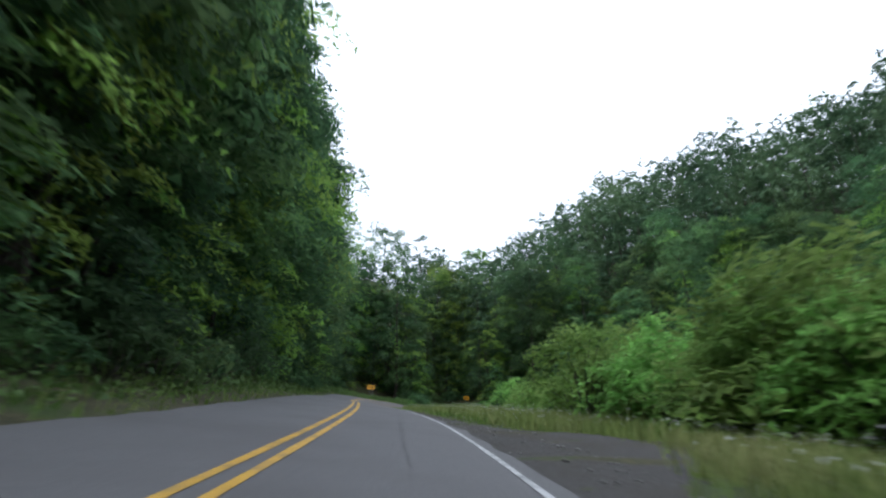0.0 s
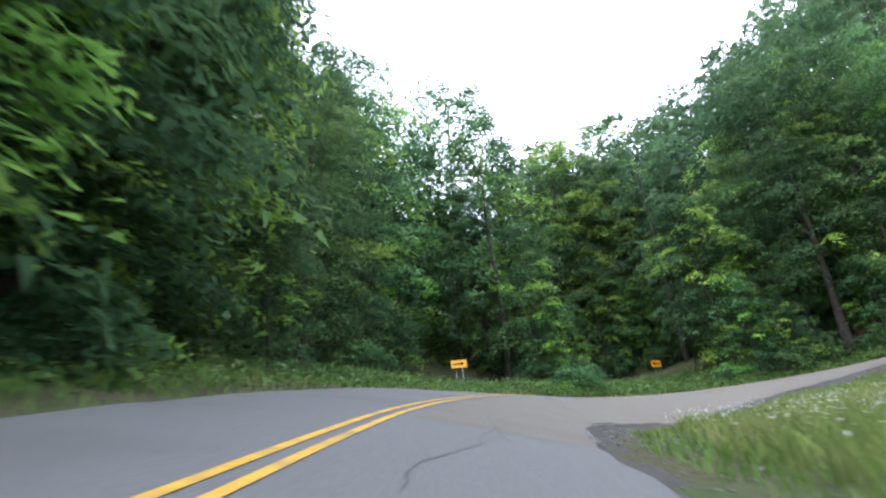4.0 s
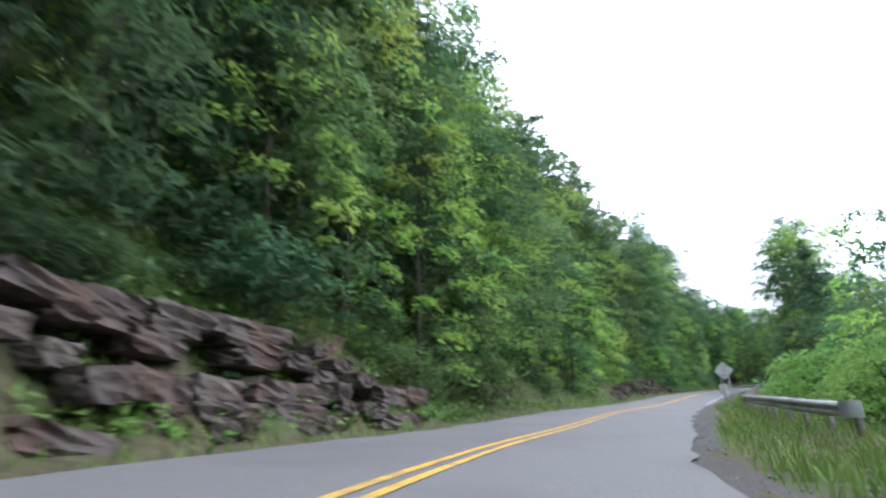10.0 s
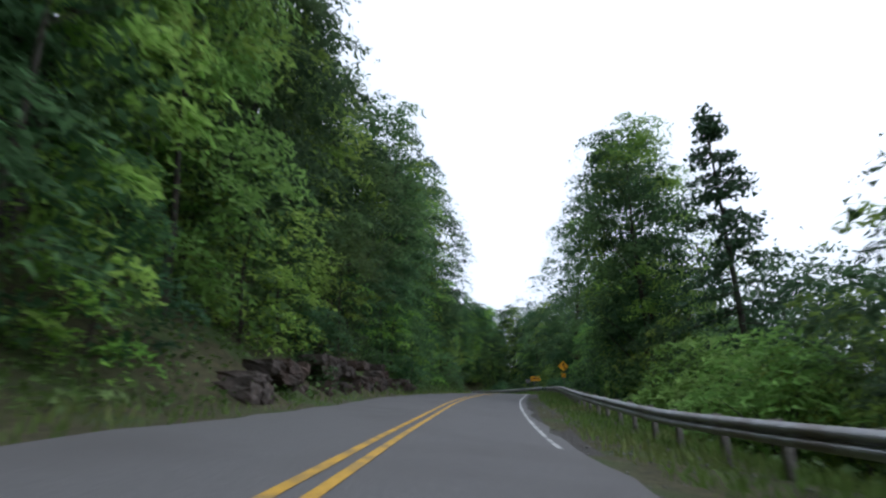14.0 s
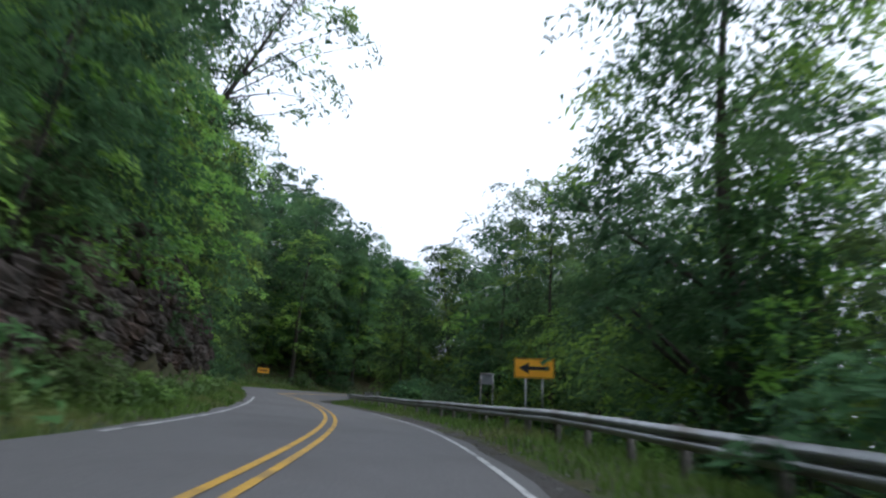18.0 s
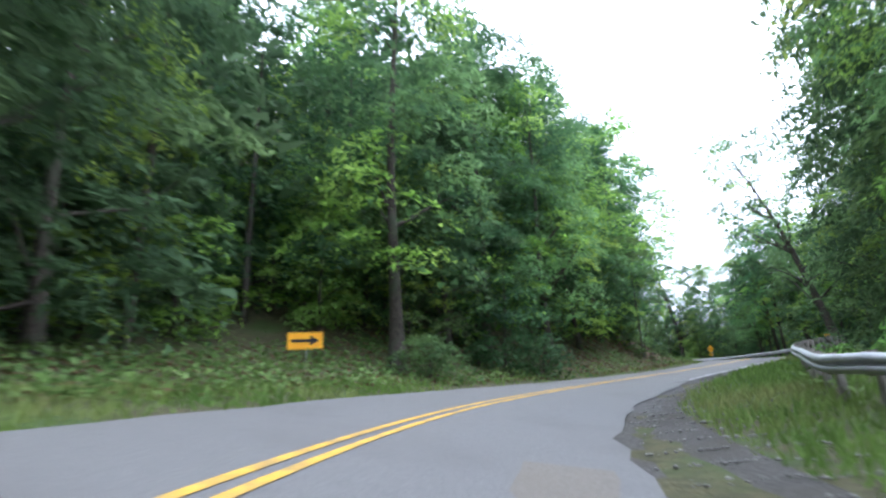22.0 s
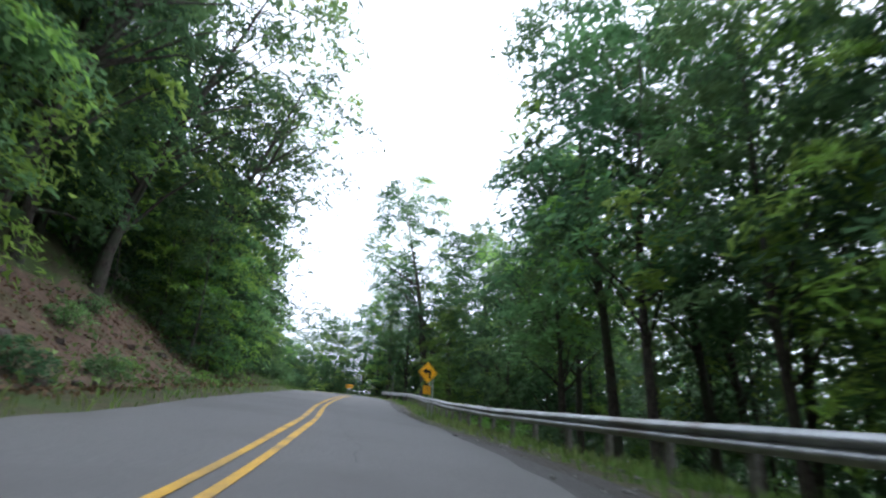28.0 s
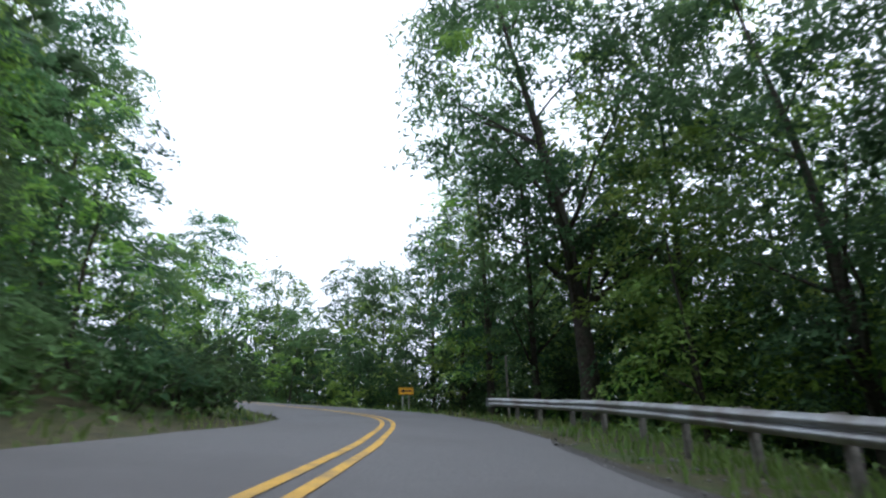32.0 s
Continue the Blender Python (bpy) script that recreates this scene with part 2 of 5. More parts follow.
# ---- materials
def material(name, colours, scale=4.0, detail=6.0, rough=0.8, bump=0.3, bump_scale=None, metallic=0.0, big=None, random_by="", thin=0.0, spec=0.3):
    """colours: dark, light and (optional) stain, mixed by noise at two scales; random_by: "island" or "object" varies the value."""
    m = bpy.data.materials.new(name)
    m.use_nodes = True
    nt = m.node_tree
    n, l = nt.nodes, nt.links
    bsdf = n["Principled BSDF"]
    out = n["Material Output"]
    tex = n.new("ShaderNodeTexNoise")
    tex.inputs["Scale"].default_value, tex.inputs["Detail"].default_value = scale, detail
    geo = n.new("ShaderNodeNewGeometry")
    l.new(geo.outputs["Position"], tex.inputs["Vector"])
    ramp = n.new("ShaderNodeValToRGB")
    ramp.color_ramp.elements[0].position, ramp.color_ramp.elements[1].position = 0.32, 0.68
    ramp.color_ramp.elements[0].color, ramp.color_ramp.elements[1].color = (*colours[0], 1), (*colours[1], 1)
    l.new(tex.outputs["Fac"], ramp.inputs["Fac"])
    colour = ramp.outputs["Color"]
    if len(colours) > 2:
        t2 = n.new("ShaderNodeTexNoise")
        t2.inputs["Scale"].default_value, t2.inputs["Detail"].default_value = big or scale / 8, 4
        l.new(geo.outputs["Position"], t2.inputs["Vector"])
        r2 = n.new("ShaderNodeValToRGB")
        r2.color_ramp.elements[0].position, r2.color_ramp.elements[1].position = 0.48, 0.66
        l.new(t2.outputs["Fac"], r2.inputs["Fac"])
        mix = n.new("ShaderNodeMix")
        mix.data_type = "RGBA"
        l.new(r2.outputs["Color"], mix.inputs["Factor"])
        l.new(colour, mix.inputs["A"])
        mix.inputs["B"].default_value = (*colours[2], 1)
        colour = mix.outputs["Result"]
    if random_by:
        hsv = n.new("ShaderNodeHueSaturation")
        src = geo.outputs["Random Per Island"]
        if "object" in random_by:
            src = n.new("ShaderNodeObjectInfo").outputs["Random"]
        rng = n.new("ShaderNodeMapRange")
        rng.inputs["To Min"].default_value, rng.inputs["To Max"].default_value = 0.78, 1.25
        l.new(src, rng.inputs["Value"])
        value = rng.outputs["Result"]
        if "hue" in random_by:
            info = n.new("ShaderNodeObjectInfo").outputs["Random"]
            whole = n.new("ShaderNodeMapRange")
            whole.inputs["To Min"].default_value, whole.inputs["To Max"].default_value = 0.65, 1.3
            l.new(info, whole.inputs["Value"])
            both = n.new("ShaderNodeMath")
            both.operation = "MULTIPLY"
            l.new(value, both.inputs[0])
            l.new(whole.outputs["Result"], both.inputs[1])
            value = both.outputs["Value"]
        l.new(value, hsv.inputs["Value"])
        if "hue" in random_by:
            rh = n.new("ShaderNodeMapRange")
            rh.inputs["To Min"].default_value, rh.inputs["To Max"].default_value = 0.488, 0.525
            l.new(info, rh.inputs["Value"])
            l.new(rh.outputs["Result"], hsv.inputs["Hue"])
        l.new(colour, hsv.inputs["Color"])
        colour = hsv.outputs["Color"]
    l.new(colour, bsdf.inputs["Base Color"])
    bsdf.inputs["Roughness"].default_value, bsdf.inputs["Metallic"].default_value = rough, metallic
    bsdf.inputs["Specular IOR Level"].default_value = spec
    if bump:
        t3 = n.new("ShaderNodeTexNoise")
        t3.inputs["Scale"].default_value, t3.inputs["Detail"].default_value = bump_scale or scale * 3, 8
        l.new(geo.outputs["Position"], t3.inputs["Vector"])
        b = n.new("ShaderNodeBump")
        b.inputs["Strength"].default_value, b.inputs["Distance"].default_value = bump, 0.05
        l.new(t3.outputs["Fac"], b.inputs["Height"])
        l.new(b.outputs["Normal"], bsdf.inputs["Normal"])
    if thin:
        tr = n.new("ShaderNodeBsdfTranslucent")
        # light that comes through a leaf is yellower and brighter than what it throws back
        hs = n.new("ShaderNodeHueSaturation")
        hs.inputs["Hue"].default_value, hs.inputs["Saturation"].default_value, hs.inputs["Value"].default_value = 0.492, 0.9, 1.2
        l.new(colour, hs.inputs["Color"])
        l.new(hs.outputs["Color"], tr.inputs["Color"])
        mx = n.new("ShaderNodeMixShader")
        mx.inputs["Fac"].default_value = thin
        l.new(bsdf.outputs["BSDF"], mx.inputs[1])
        l.new(tr.outputs["BSDF"], mx.inputs[2])
        l.new(mx.outputs["Shader"], out.inputs["Surface"])
    return m


ASPHALT = material("asphalt", [(.12, .118, .116), (.18, .177, .173), (.13, .126, .122)], 30, 10, 0.85, 0.35, 90, big=0.3)
ASPHALT_PALE = material("pale_asphalt", [(.135, .121, .102), (.195, .176, .15), (.155, .137, .115)], 24, 10, 0.9, 0.4, 70, big=0.6)
ASPHALT_DARK = material("dark_asphalt", [(.06, .058, .056), (.1, .097, .093), (.075, .07, .064)], 26, 10, 0.9, 0.5, 60, big=0.7)
TAR = material("tar_seam", [(.085, .083, .08), (.125, .122, .118)], 20, 6, 0.8, 0.3, 60)
YELLOW = material("yellow_paint", [(.5, .29, .04), (.72, .43, .06), (.36, .24, .08)], 14, 10, 0.7, 0.2, 60, big=2)
WHITE = material("white_paint", [(.42, .42, .41), (.62, .62, .6), (.2, .2, .195)], 10, 10, 0.75, 0.2, 60, big=3)
GRAVEL = material("gravel", [(.045, .042, .038), (.12, .112, .102), (.075, .068, .056)], 22, 10, 0.95, 0.9, 40, big=0.6)
PEBBLE = material("pebble", [(.12, .115, .11), (.3, .29, .27)], 15, 6, 0.9, 0.3, random_by="island")
SOIL = material("soil", [(.045, .045, .022), (.095, .088, .042), (.055, .085, .024)], 5, 10, 0.95, 0.9, 18, big=0.5)
GRASS = material("grass", [(.085, .165, .028), (.165, .265, .05), (.22, .25, .08)], 1.2, 4, 0.7, 0, random_by="island", thin=0.3, big=0.25)
MEADOW = material("meadow_grass", [(.12, .19, .04), (.24, .3, .075), (.3, .31, .12)], 1.0, 4, 0.7, 0, random_by="island", thin=0.3, big=0.3)
IVY = material("ground_leaves", [(.065, .13, .032), (.135, .23, .055), (.17, .26, .068)], 1.0, 4, 0.6, 0, random_by="island", thin=0.3, big=0.2)
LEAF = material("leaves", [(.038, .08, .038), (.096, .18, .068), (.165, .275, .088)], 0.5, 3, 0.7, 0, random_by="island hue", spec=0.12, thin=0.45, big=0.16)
SHRUB = material("shrub_leaves", [(.14, .26, .05), (.22, .38, .075), (.27, .42, .1)], 0.8, 3, 0.7, 0, random_by="island hue", spec=0.12, thin=0.4, big=0.3)
LITTER = material("dry_leaves", [(.1, .06, .03), (.2, .13, .075), (.14, .085, .05)], 3, 4, 0.9, 0, random_by="island", thin=0.1)
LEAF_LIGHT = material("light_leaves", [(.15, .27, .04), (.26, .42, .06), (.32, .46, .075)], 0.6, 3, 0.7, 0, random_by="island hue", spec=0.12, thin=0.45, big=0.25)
LEAF_FAR = material("far_leaves", [(.042, .086, .046), (.095, .17, .076), (.125, .205, .09)], 0.25, 3, 0.6, 0, random_by="island", spec=0.12, thin=0.3, big=0.06)
NEEDLE = material("needles", [(.035, .085, .04), (.075, .14, .06)], 2, 4, 0.6, 0, random_by="island", thin=0.2)
BARK = material("bark", [(.03, .025, .02), (.085, .07, .058), (.06, .066, .045)], 7, 8, 0.95, 0.9, 16, big=1.5)
ROCK = material("rock", [(.048, .04, .035), (.13, .107, .093), (.095, .064, .05)], 3, 10, 0.95, 1.0, 9, random_by="object", big=0.7)
EARTH = material("bare_earth", [(.07, .045, .032), (.16, .105, .075), (.09, .08, .04)], 6, 10, 0.95, 0.9, 16, big=0.6)
STEEL = material("galvanised_steel", [(.3, .31, .32), (.44, .45, .46), (.22, .2, .18)], 5, 6, 0.45, 0.1, 20, metallic=0.6, big=0.8, spec=0.5)
POST = material("weathered_post", [(.13, .12, .1), (.24, .22, .19)], 9, 8, 0.85, 0.5, 25)
SIGN_YELLOW = material("sign_yellow", [(.88, .4, .012), (.95, .47, .016)], 2, 3, 0.45, 0.03, 30)
SIGN_BLACK = material("sign_black", [(.012, .012, .012), (.02, .02, .02)], 6, 3, 0.5, 0)
SIGN_BACK = material("bare_aluminium", [(.46, .48, .48), (.58, .6, .6), (.4, .41, .4)], 3, 6, 0.5, 0.05, 20, metallic=0.15, big=0.8)
FLOWER = material("white_petals", [(.6, .6, .55), (.75, .75, .7)], 9, 2, 0.6, 0, thin=0.3)


# ---- mesh helpers
def mesh(name, verts, faces, mats, smooth=False, face_mat=None):
    """A mesh from arrays: verts (n, 3); faces (m, 3 or 4) or a list of such arrays."""
    me = bpy.data.meshes.new(name)
    verts = np.asarray(verts, np.float32)
    groups = [np.asarray(f, np.int32) for f in (faces if isinstance(faces, list) and isinstance(faces[0], np.ndarray) else [faces]) if len(f)]
    me.vertices.add(len(verts))
    me.vertices.foreach_set("co", verts.ravel())
    total = sum(g.size for g in groups)
    me.loops.add(total)
    me.loops.foreach_set("vertex_index", np.concatenate([g.ravel() for g in groups]))
    counts = np.concatenate([np.full(len(g), g.shape[1], np.int32) for g in groups])
    me.polygons.add(len(counts))
    me.polygons.foreach_set("loop_start", np.r_[0, np.cumsum(counts)[:-1]].astype(np.int32))
    if smooth:
        me.polygons.foreach_set("use_smooth", np.ones(len(counts), bool))
    for m in mats:
        me.materials.append(m)
    if face_mat is not None:
        me.polygons.foreach_set("material_index", np.asarray(face_mat, np.int32))
    me.update(calc_edges=True)
    return me


def part(name, me, parent=None, label="", place=None):
    ob = new(name, me)
    if parent is not None:
        ob.parent = parent
    if place is not None:
        ob.matrix_basis = place
    if label:
        tagged(ob, label)
    return ob


class Build:
    """Collects pieces of one mesh."""

    def __init__(self):
        self.v, self.f4, self.f3, self.n = [], [], [], 0

    def add(self, verts, quads=(), tris=()):
        verts = np.asarray(verts, float).reshape(-1, 3)
        if len(quads):
            self.f4.append(np.asarray(quads) + self.n)
        if len(tris):
            self.f3.append(np.asarray(tris) + self.n)
        self.v.append(verts)
        self.n += len(verts)
        return self

    def box(self, size, at=(0, 0, 0), turn=None, bevel=0.0):
        x, y, z = (s / 2 for s in size)
        if bevel:
            c = min(bevel, x, y)
            ring = [(-x + c, -y), (x - c, -y), (x, -y + c), (x, y - c), (x - c, y), (-x + c, y), (-x, y - c), (-x, -y + c)]
        else:
            ring = [(-x, -y), (x, -y), (x, y), (-x, y)]
        n = len(ring)
        v = np.array([(a, b, -z) for a, b in ring] + [(a, b, z) for a, b in ring] + [(0, 0, -z), (0, 0, z)])
        q = [(i, (i + 1) % n, n + (i + 1) % n, n + i) for i in range(n)]
        t = [(2 * n, (i + 1) % n, i) for i in range(n)] + [(2 * n + 1, n + i, n + (i + 1) % n) for i in range(n)]
        if turn is not None:
            v = v @ np.array(turn.to_3x3()).T
        return self.add(v + np.array(at), q, t)

    def tube(self, pts, radii, sides=6):
        pts = np.asarray(pts, float)
        d = np.gradient(pts, axis=0)
        d /= np.linalg.norm(d, axis=1)[:, None] + 1e-9
        ref = np.where(np.abs(d[:, 2:]) > 0.9, [[1.0, 0, 0]], [[0, 0, 1.0]])
        a = np.cross(d, ref)
        a /= np.linalg.norm(a, axis=1)[:, None]
        b = np.cross(d, a)
        ang = np.arange(sides) * 2 * np.pi / sides
        v = pts[:, None] + np.asarray(radii)[:, None, None] * (np.cos(ang)[None, :, None] * a[:, None] + np.sin(ang)[None, :, None] * b[:, None])
        q = [(i * sides + j, i * sides + (j + 1) % sides, (i + 1) * sides + (j + 1) % sides, (i + 1) * sides + j) for i in range(len(pts) - 1) for j in range(sides)]
        return self.add(v, q)

    def done(self, name, mats, smooth=False):
        f = []
        if self.f4:
            f.append(np.concatenate(self.f4))
        if self.f3:
            f.append(np.concatenate(self.f3))
        return mesh(name, np.concatenate(self.v), f, mats, smooth)


def leaf_quads(rng, at, size, up=0.6, out=None, loose=0.55):
    """Verts and faces of folded rhombic leaves at the places given, lying near level or facing out."""
    n = len(at)
    nor = rng.normal(size=(n, 3)) * loose
    nor[:, 2] += up
    if out is not None:
        nor += out * 0.5
    nor /= np.linalg.norm(nor, axis=1)[:, None]
    a = np.cross(nor, rng.normal(size=(n, 3)))
    a /= np.linalg.norm(a, axis=1)[:, None] + 1e-9
    b = np.cross(nor, a)
    s = size * rng.uniform(0.6, 1.35, (n, 1))
    w = s * rng.uniform(0.55, 0.9, (n, 1))
    v = np.stack([at - a * s * 0.55, at - b * w * 0.5 + nor * s * 0.08, at + a * s * 0.6 - nor * s * 0.12, at + b * w * 0.5 + nor * s * 0.08], 1)
    return v.reshape(-1, 3), np.arange(4 * n).reshape(-1, 4)


def leaf_tris(rng, at, size, up=0.6, out=None, loose=0.55):
    """Small pointed leaves, one triangle each."""
    v, f = leaf_quads(rng, at, size, up, out, loose)
    v = v.reshape(-1, 4, 3)
    v = np.stack([v[:, 1], v[:, 2] * 1.2 - v[:, 0] * 0.2, v[:, 3]], 1) - (v[:, 2:3] - v[:, 0:1]) * 0.25
    return v.reshape(-1, 3), np.arange(3 * len(v)).reshape(-1, 3)


# ---- the ground: one sheet, fine near the road and coarse towards the horizon
def axis(lo, hi, step, far):
    mid = np.arange(lo, hi + 0.1, step)
    out = np.geomspace(step * 2, far, 14)
    return np.r_[lo - out[::-1], mid, hi + out]


gx, gy = axis(-75, 265, 1.45, 2400), axis(-155, 180, 1.45, 2400)
GX, GY = np.meshgrid(gx, gy)
gz = height(GX.ravel(), GY.ravel())
i, j = np.meshgrid(np.arange(len(gx) - 1), np.arange(len(gy) - 1))
q = (j * len(gx) + i).ravel()
ground = part("ground", mesh("ground", np.c_[GX.ravel(), GY.ravel(), gz], np.c_[q, q + 1, q + len(gx) + 1, q + len(gx)], [SOIL], True))
tagged(ground, "wooded mountainside soil with leaf litter", "ground", kind="structure")


# ---- the road
def ribbon(name, a, b, offs, lift, mat, wobble=0.0, step=1.0, crown=0.0, on_ground=False, seed=5):
    """A strip along the line from sample a to b through the given offsets to the right."""
    rng = np.random.default_rng(seed)
    st = np.arange(a, b, step)
    rows = []
    jl, jr = (np.interp(st, st[::2], rng.normal(0, wobble, len(st[::2]))) for _ in range(2))
    for m, s in enumerate(st):
        row = []
        for n, o in enumerate(offs(s) if callable(offs) else offs):
            o = o + (jl[m] if n == 0 else jr[m] if n == (len(offs(s)) if callable(offs) else len(offs)) - 1 else 0)
            p = beside(s, o)
            p[2] += lift - crown * abs(o) / HALF
            row.append(p)
        rows.append(row)
    v = np.array(rows)
    if on_ground:
        v[:, :, 2] = height(v[:, :, 0].ravel(), v[:, :, 1].ravel()).reshape(v.shape[:2]) + lift
    k = v.shape[1]
    i, j = np.meshgrid(np.arange(k - 1), np.arange(len(st) - 1))
    q = (j * k + i).ravel()
    return mesh(name, v.reshape(-1, 3), np.c_[q, q + k, q + k + 1, q + 1][:, ::-1], [mat], True)


LAST = len(LINE) - 1


def at(table, s):
    return float(np.interp(s, SAMPLE, table))


def pavement(s):
    w, n = at(WIDEN, s), 0.8 * at(INSIDE, s)
    return [-3.05 - w, -2.9 - w, -2, -1, 0, 0.4, 1.2, 2, 2.9 + n, 3.05 + n]


S = station
road = part("road", ribbon("road", 0, LAST, pavement, 0.0, ASPHALT, 0.07, crown=0.03, step=0.5))
tagged(road, "worn grey two-lane asphalt mountain road with a double yellow line", "road", kind="structure")
# inner lane: pale wear, and part of the sky's glare painted in as lighter asphalt
part("pale_patch", ribbon("pale_patch", S(4.7), S(9.6), lambda s: [0.4, 1.2, 2.0, 2.98 + 0.8 * at(INSIDE, s)], 0.005, ASPHALT_PALE, 0.06, crown=0.03, step=0.5), road, "pale worn asphalt of the inner lane with glare in its colour")
part("pale_patch", ribbon("pale_patch", S(20.8), S(22.6), [1.9, 2.4, 2.9], 0.005, ASPHALT_PALE, 0.12, crown=0.03, step=0.5, seed=8), road, "pale broken edge of the asphalt")
for off in (-0.19, 0.08):
    part("centre_line", ribbon("centre_line", 2, LAST, [off, off + 0.11], 0.009, YELLOW, 0.006), road, "worn double yellow line")
for a, b, off in ((0, S(4.4), 2.68), (S(14.8), S(20.2), 2.7), (S(24.3), S(26.6), 2.7)):
    part("edge_line", ribbon("edge_line", a, b, [off, off + 0.1], 0.008, WHITE, 0.01, crown=0.03), road, "faded white edge line")
for a, b, off in ((S(18.6), S(20.2), -2.8),):
    part("edge_line", ribbon("edge_line", a, b, [off, off + 0.1], 0.008, WHITE, 0.01, crown=0.03), road, "faded white edge line")


def crack(a, off, length, drift, seed):
    """A tarred crack wandering along the road."""
    rng = np.random.default_rng(seed)
    st = np.arange(a, a + length, 0.3)
    o = off + np.linspace(0, drift, len(st)) + np.cumsum(rng.normal(0, 0.035, len(st)))
    pts = np.array([[beside(s, q - 0.004 - w * 0.6), beside(s, q + 0.004 + w * 0.6)] for s, q, w in zip(st, o, rng.uniform(0, 0.012, len(st)))])
    pts[:, :, 2] += 0.011 - 0.03 * np.minimum(np.abs(o), 3)[:, None] / HALF
    q = np.arange(len(st) - 1)[:, None] * 2 + np.array([[0, 1, 3, 2]])
    part("crack", mesh("crack", pts.reshape(-1, 3), q, [TAR]), road, "dark sealed crack")


for k, (c, off, ln, dr) in enumerate([(0.4, 1.5, 14, .3), (1.8, 0.8, 9, -.4), (4.3, 1.0, 7, .7), (4.6, 1.8, 6, -.5), (4.9, 0.6, 5, .8), (5.2, 2.2, 4, -.9), (6.3, 1.6, 8, .5), (8.2, 2.4, 10, -.3), (9.6, 1.3, 8, .5), (12.0, 1.6, 14, -.3), (15.8, 1.1, 12, .4),
                                      (17.4, -1.2, 9, .3), (20.6, 2.0, 8, .6), (21.6, 1.5, 7, -.5), (25.0, 1.4, 12, .3), (28.6, 1.0, 14, -.3), (30.2, -1.3, 9, .4)]):
    crack(S(c), off, ln, dr, 300 + k)


def shoulder(s):
    a, w = 2.85 + 0.8 * at(INSIDE, s), at(GRAVEL_WIDTH, s)
    return [a, a + w * 0.35, a + w * 0.7, a + w, a + w + 0.25]


shoulder_mesh = ribbon("gravel_shoulder", 2, LAST, shoulder, 0.035, GRAVEL, 0.1, on_ground=True)
co = np.empty(len(shoulder_mesh.vertices) * 3, np.float32)
shoulder_mesh.vertices.foreach_get("co", co)
co = co.reshape(-1, 5, 3)
co[:, 4, 2] -= 0.22
for n, s in enumerate(np.arange(2, LAST, 1.0)):
    for m, sink in ((0, 0.05), (1, 0.045)):
        co[n, m, 2] = max(co[n, m, 2], beside(s, shoulder(s)[m])[2] - sink - 0.03 * m)
shoulder_mesh.vertices.foreach_set("co", co.ravel())
shoulder_mesh.materials.append(ASPHALT_DARK)
for n, poly in enumerate(shoulder_mesh.polygons):
    if S(23.2) < 2 + n // 4 < S(33.5) and n % 4 < 2:
        poly.material_index = 1
verge = part("gravel_shoulder", shoulder_mesh)
tagged(verge, "dark gravel shoulder along the road edge", "shoulder", kind="structure")

# ---- guard rails
PROFILE = [(0.0, 0.0), (0.02, 0.012), (0.075, 0.055), (0.085, 0.085), (0.075, 0.11), (0.01, 0.145), (0.0, 0.155), (0.01, 0.165), (0.075, 0.2), (0.085, 0.225), (0.075, 0.255), (0.02, 0.298), (0.0, 0.31)]


def rail_heights(a, b, off):
    """The ground under the rail, evened out along its length."""
    s = np.arange(a - 12, b + 13)
    p = np.array([beside(min(max(t, 0), len(LINE) - 1), off(t)) for t in s])
    z = height(p[:, 0], p[:, 1])
    return s[8:-8], np.convolve(z, np.ones(17) / 17, "valid")


def rail_panel(st, offs, base):
    """One W-beam panel through the samples st at the offsets offs; base: heights of its lower edge above the ground there."""
    pts = np.array([beside(s, o) for s, o in zip(st, offs)])
    pts[:, 2] = base
    rows = []
    for p, s in zip(pts, st):
        h = heading(s)
        lft = np.array([-math.sin(h), math.cos(h), 0])
        front = [p + lft * (d + 0.005) + np.array([0, 0, z]) for d, z in PROFILE]
        back = [p + lft * (d - 0.005) + np.array([0, 0, z]) for d, z in PROFILE[::-1]]
        rows.append(front + back)
    v = np.array(rows)
    k = v.shape[1]
    q = [(r * k + c, r * k + (c + 1) % k, (r + 1) * k + (c + 1) % k, (r + 1) * k + c) for r in range(len(st) - 1) for c in range(k)]
    return mesh("rail", v.reshape(-1, 3), q, [STEEL], False)


post_me = Build().box((0.15, 0.12, 1.3), (0, 0, -0.05), bevel=0.02).done("post", [POST])
block_me = Build().box((0.16, 0.16, 0.34), (0, 0, 0.0), bevel=0.02).done("block", [POST])


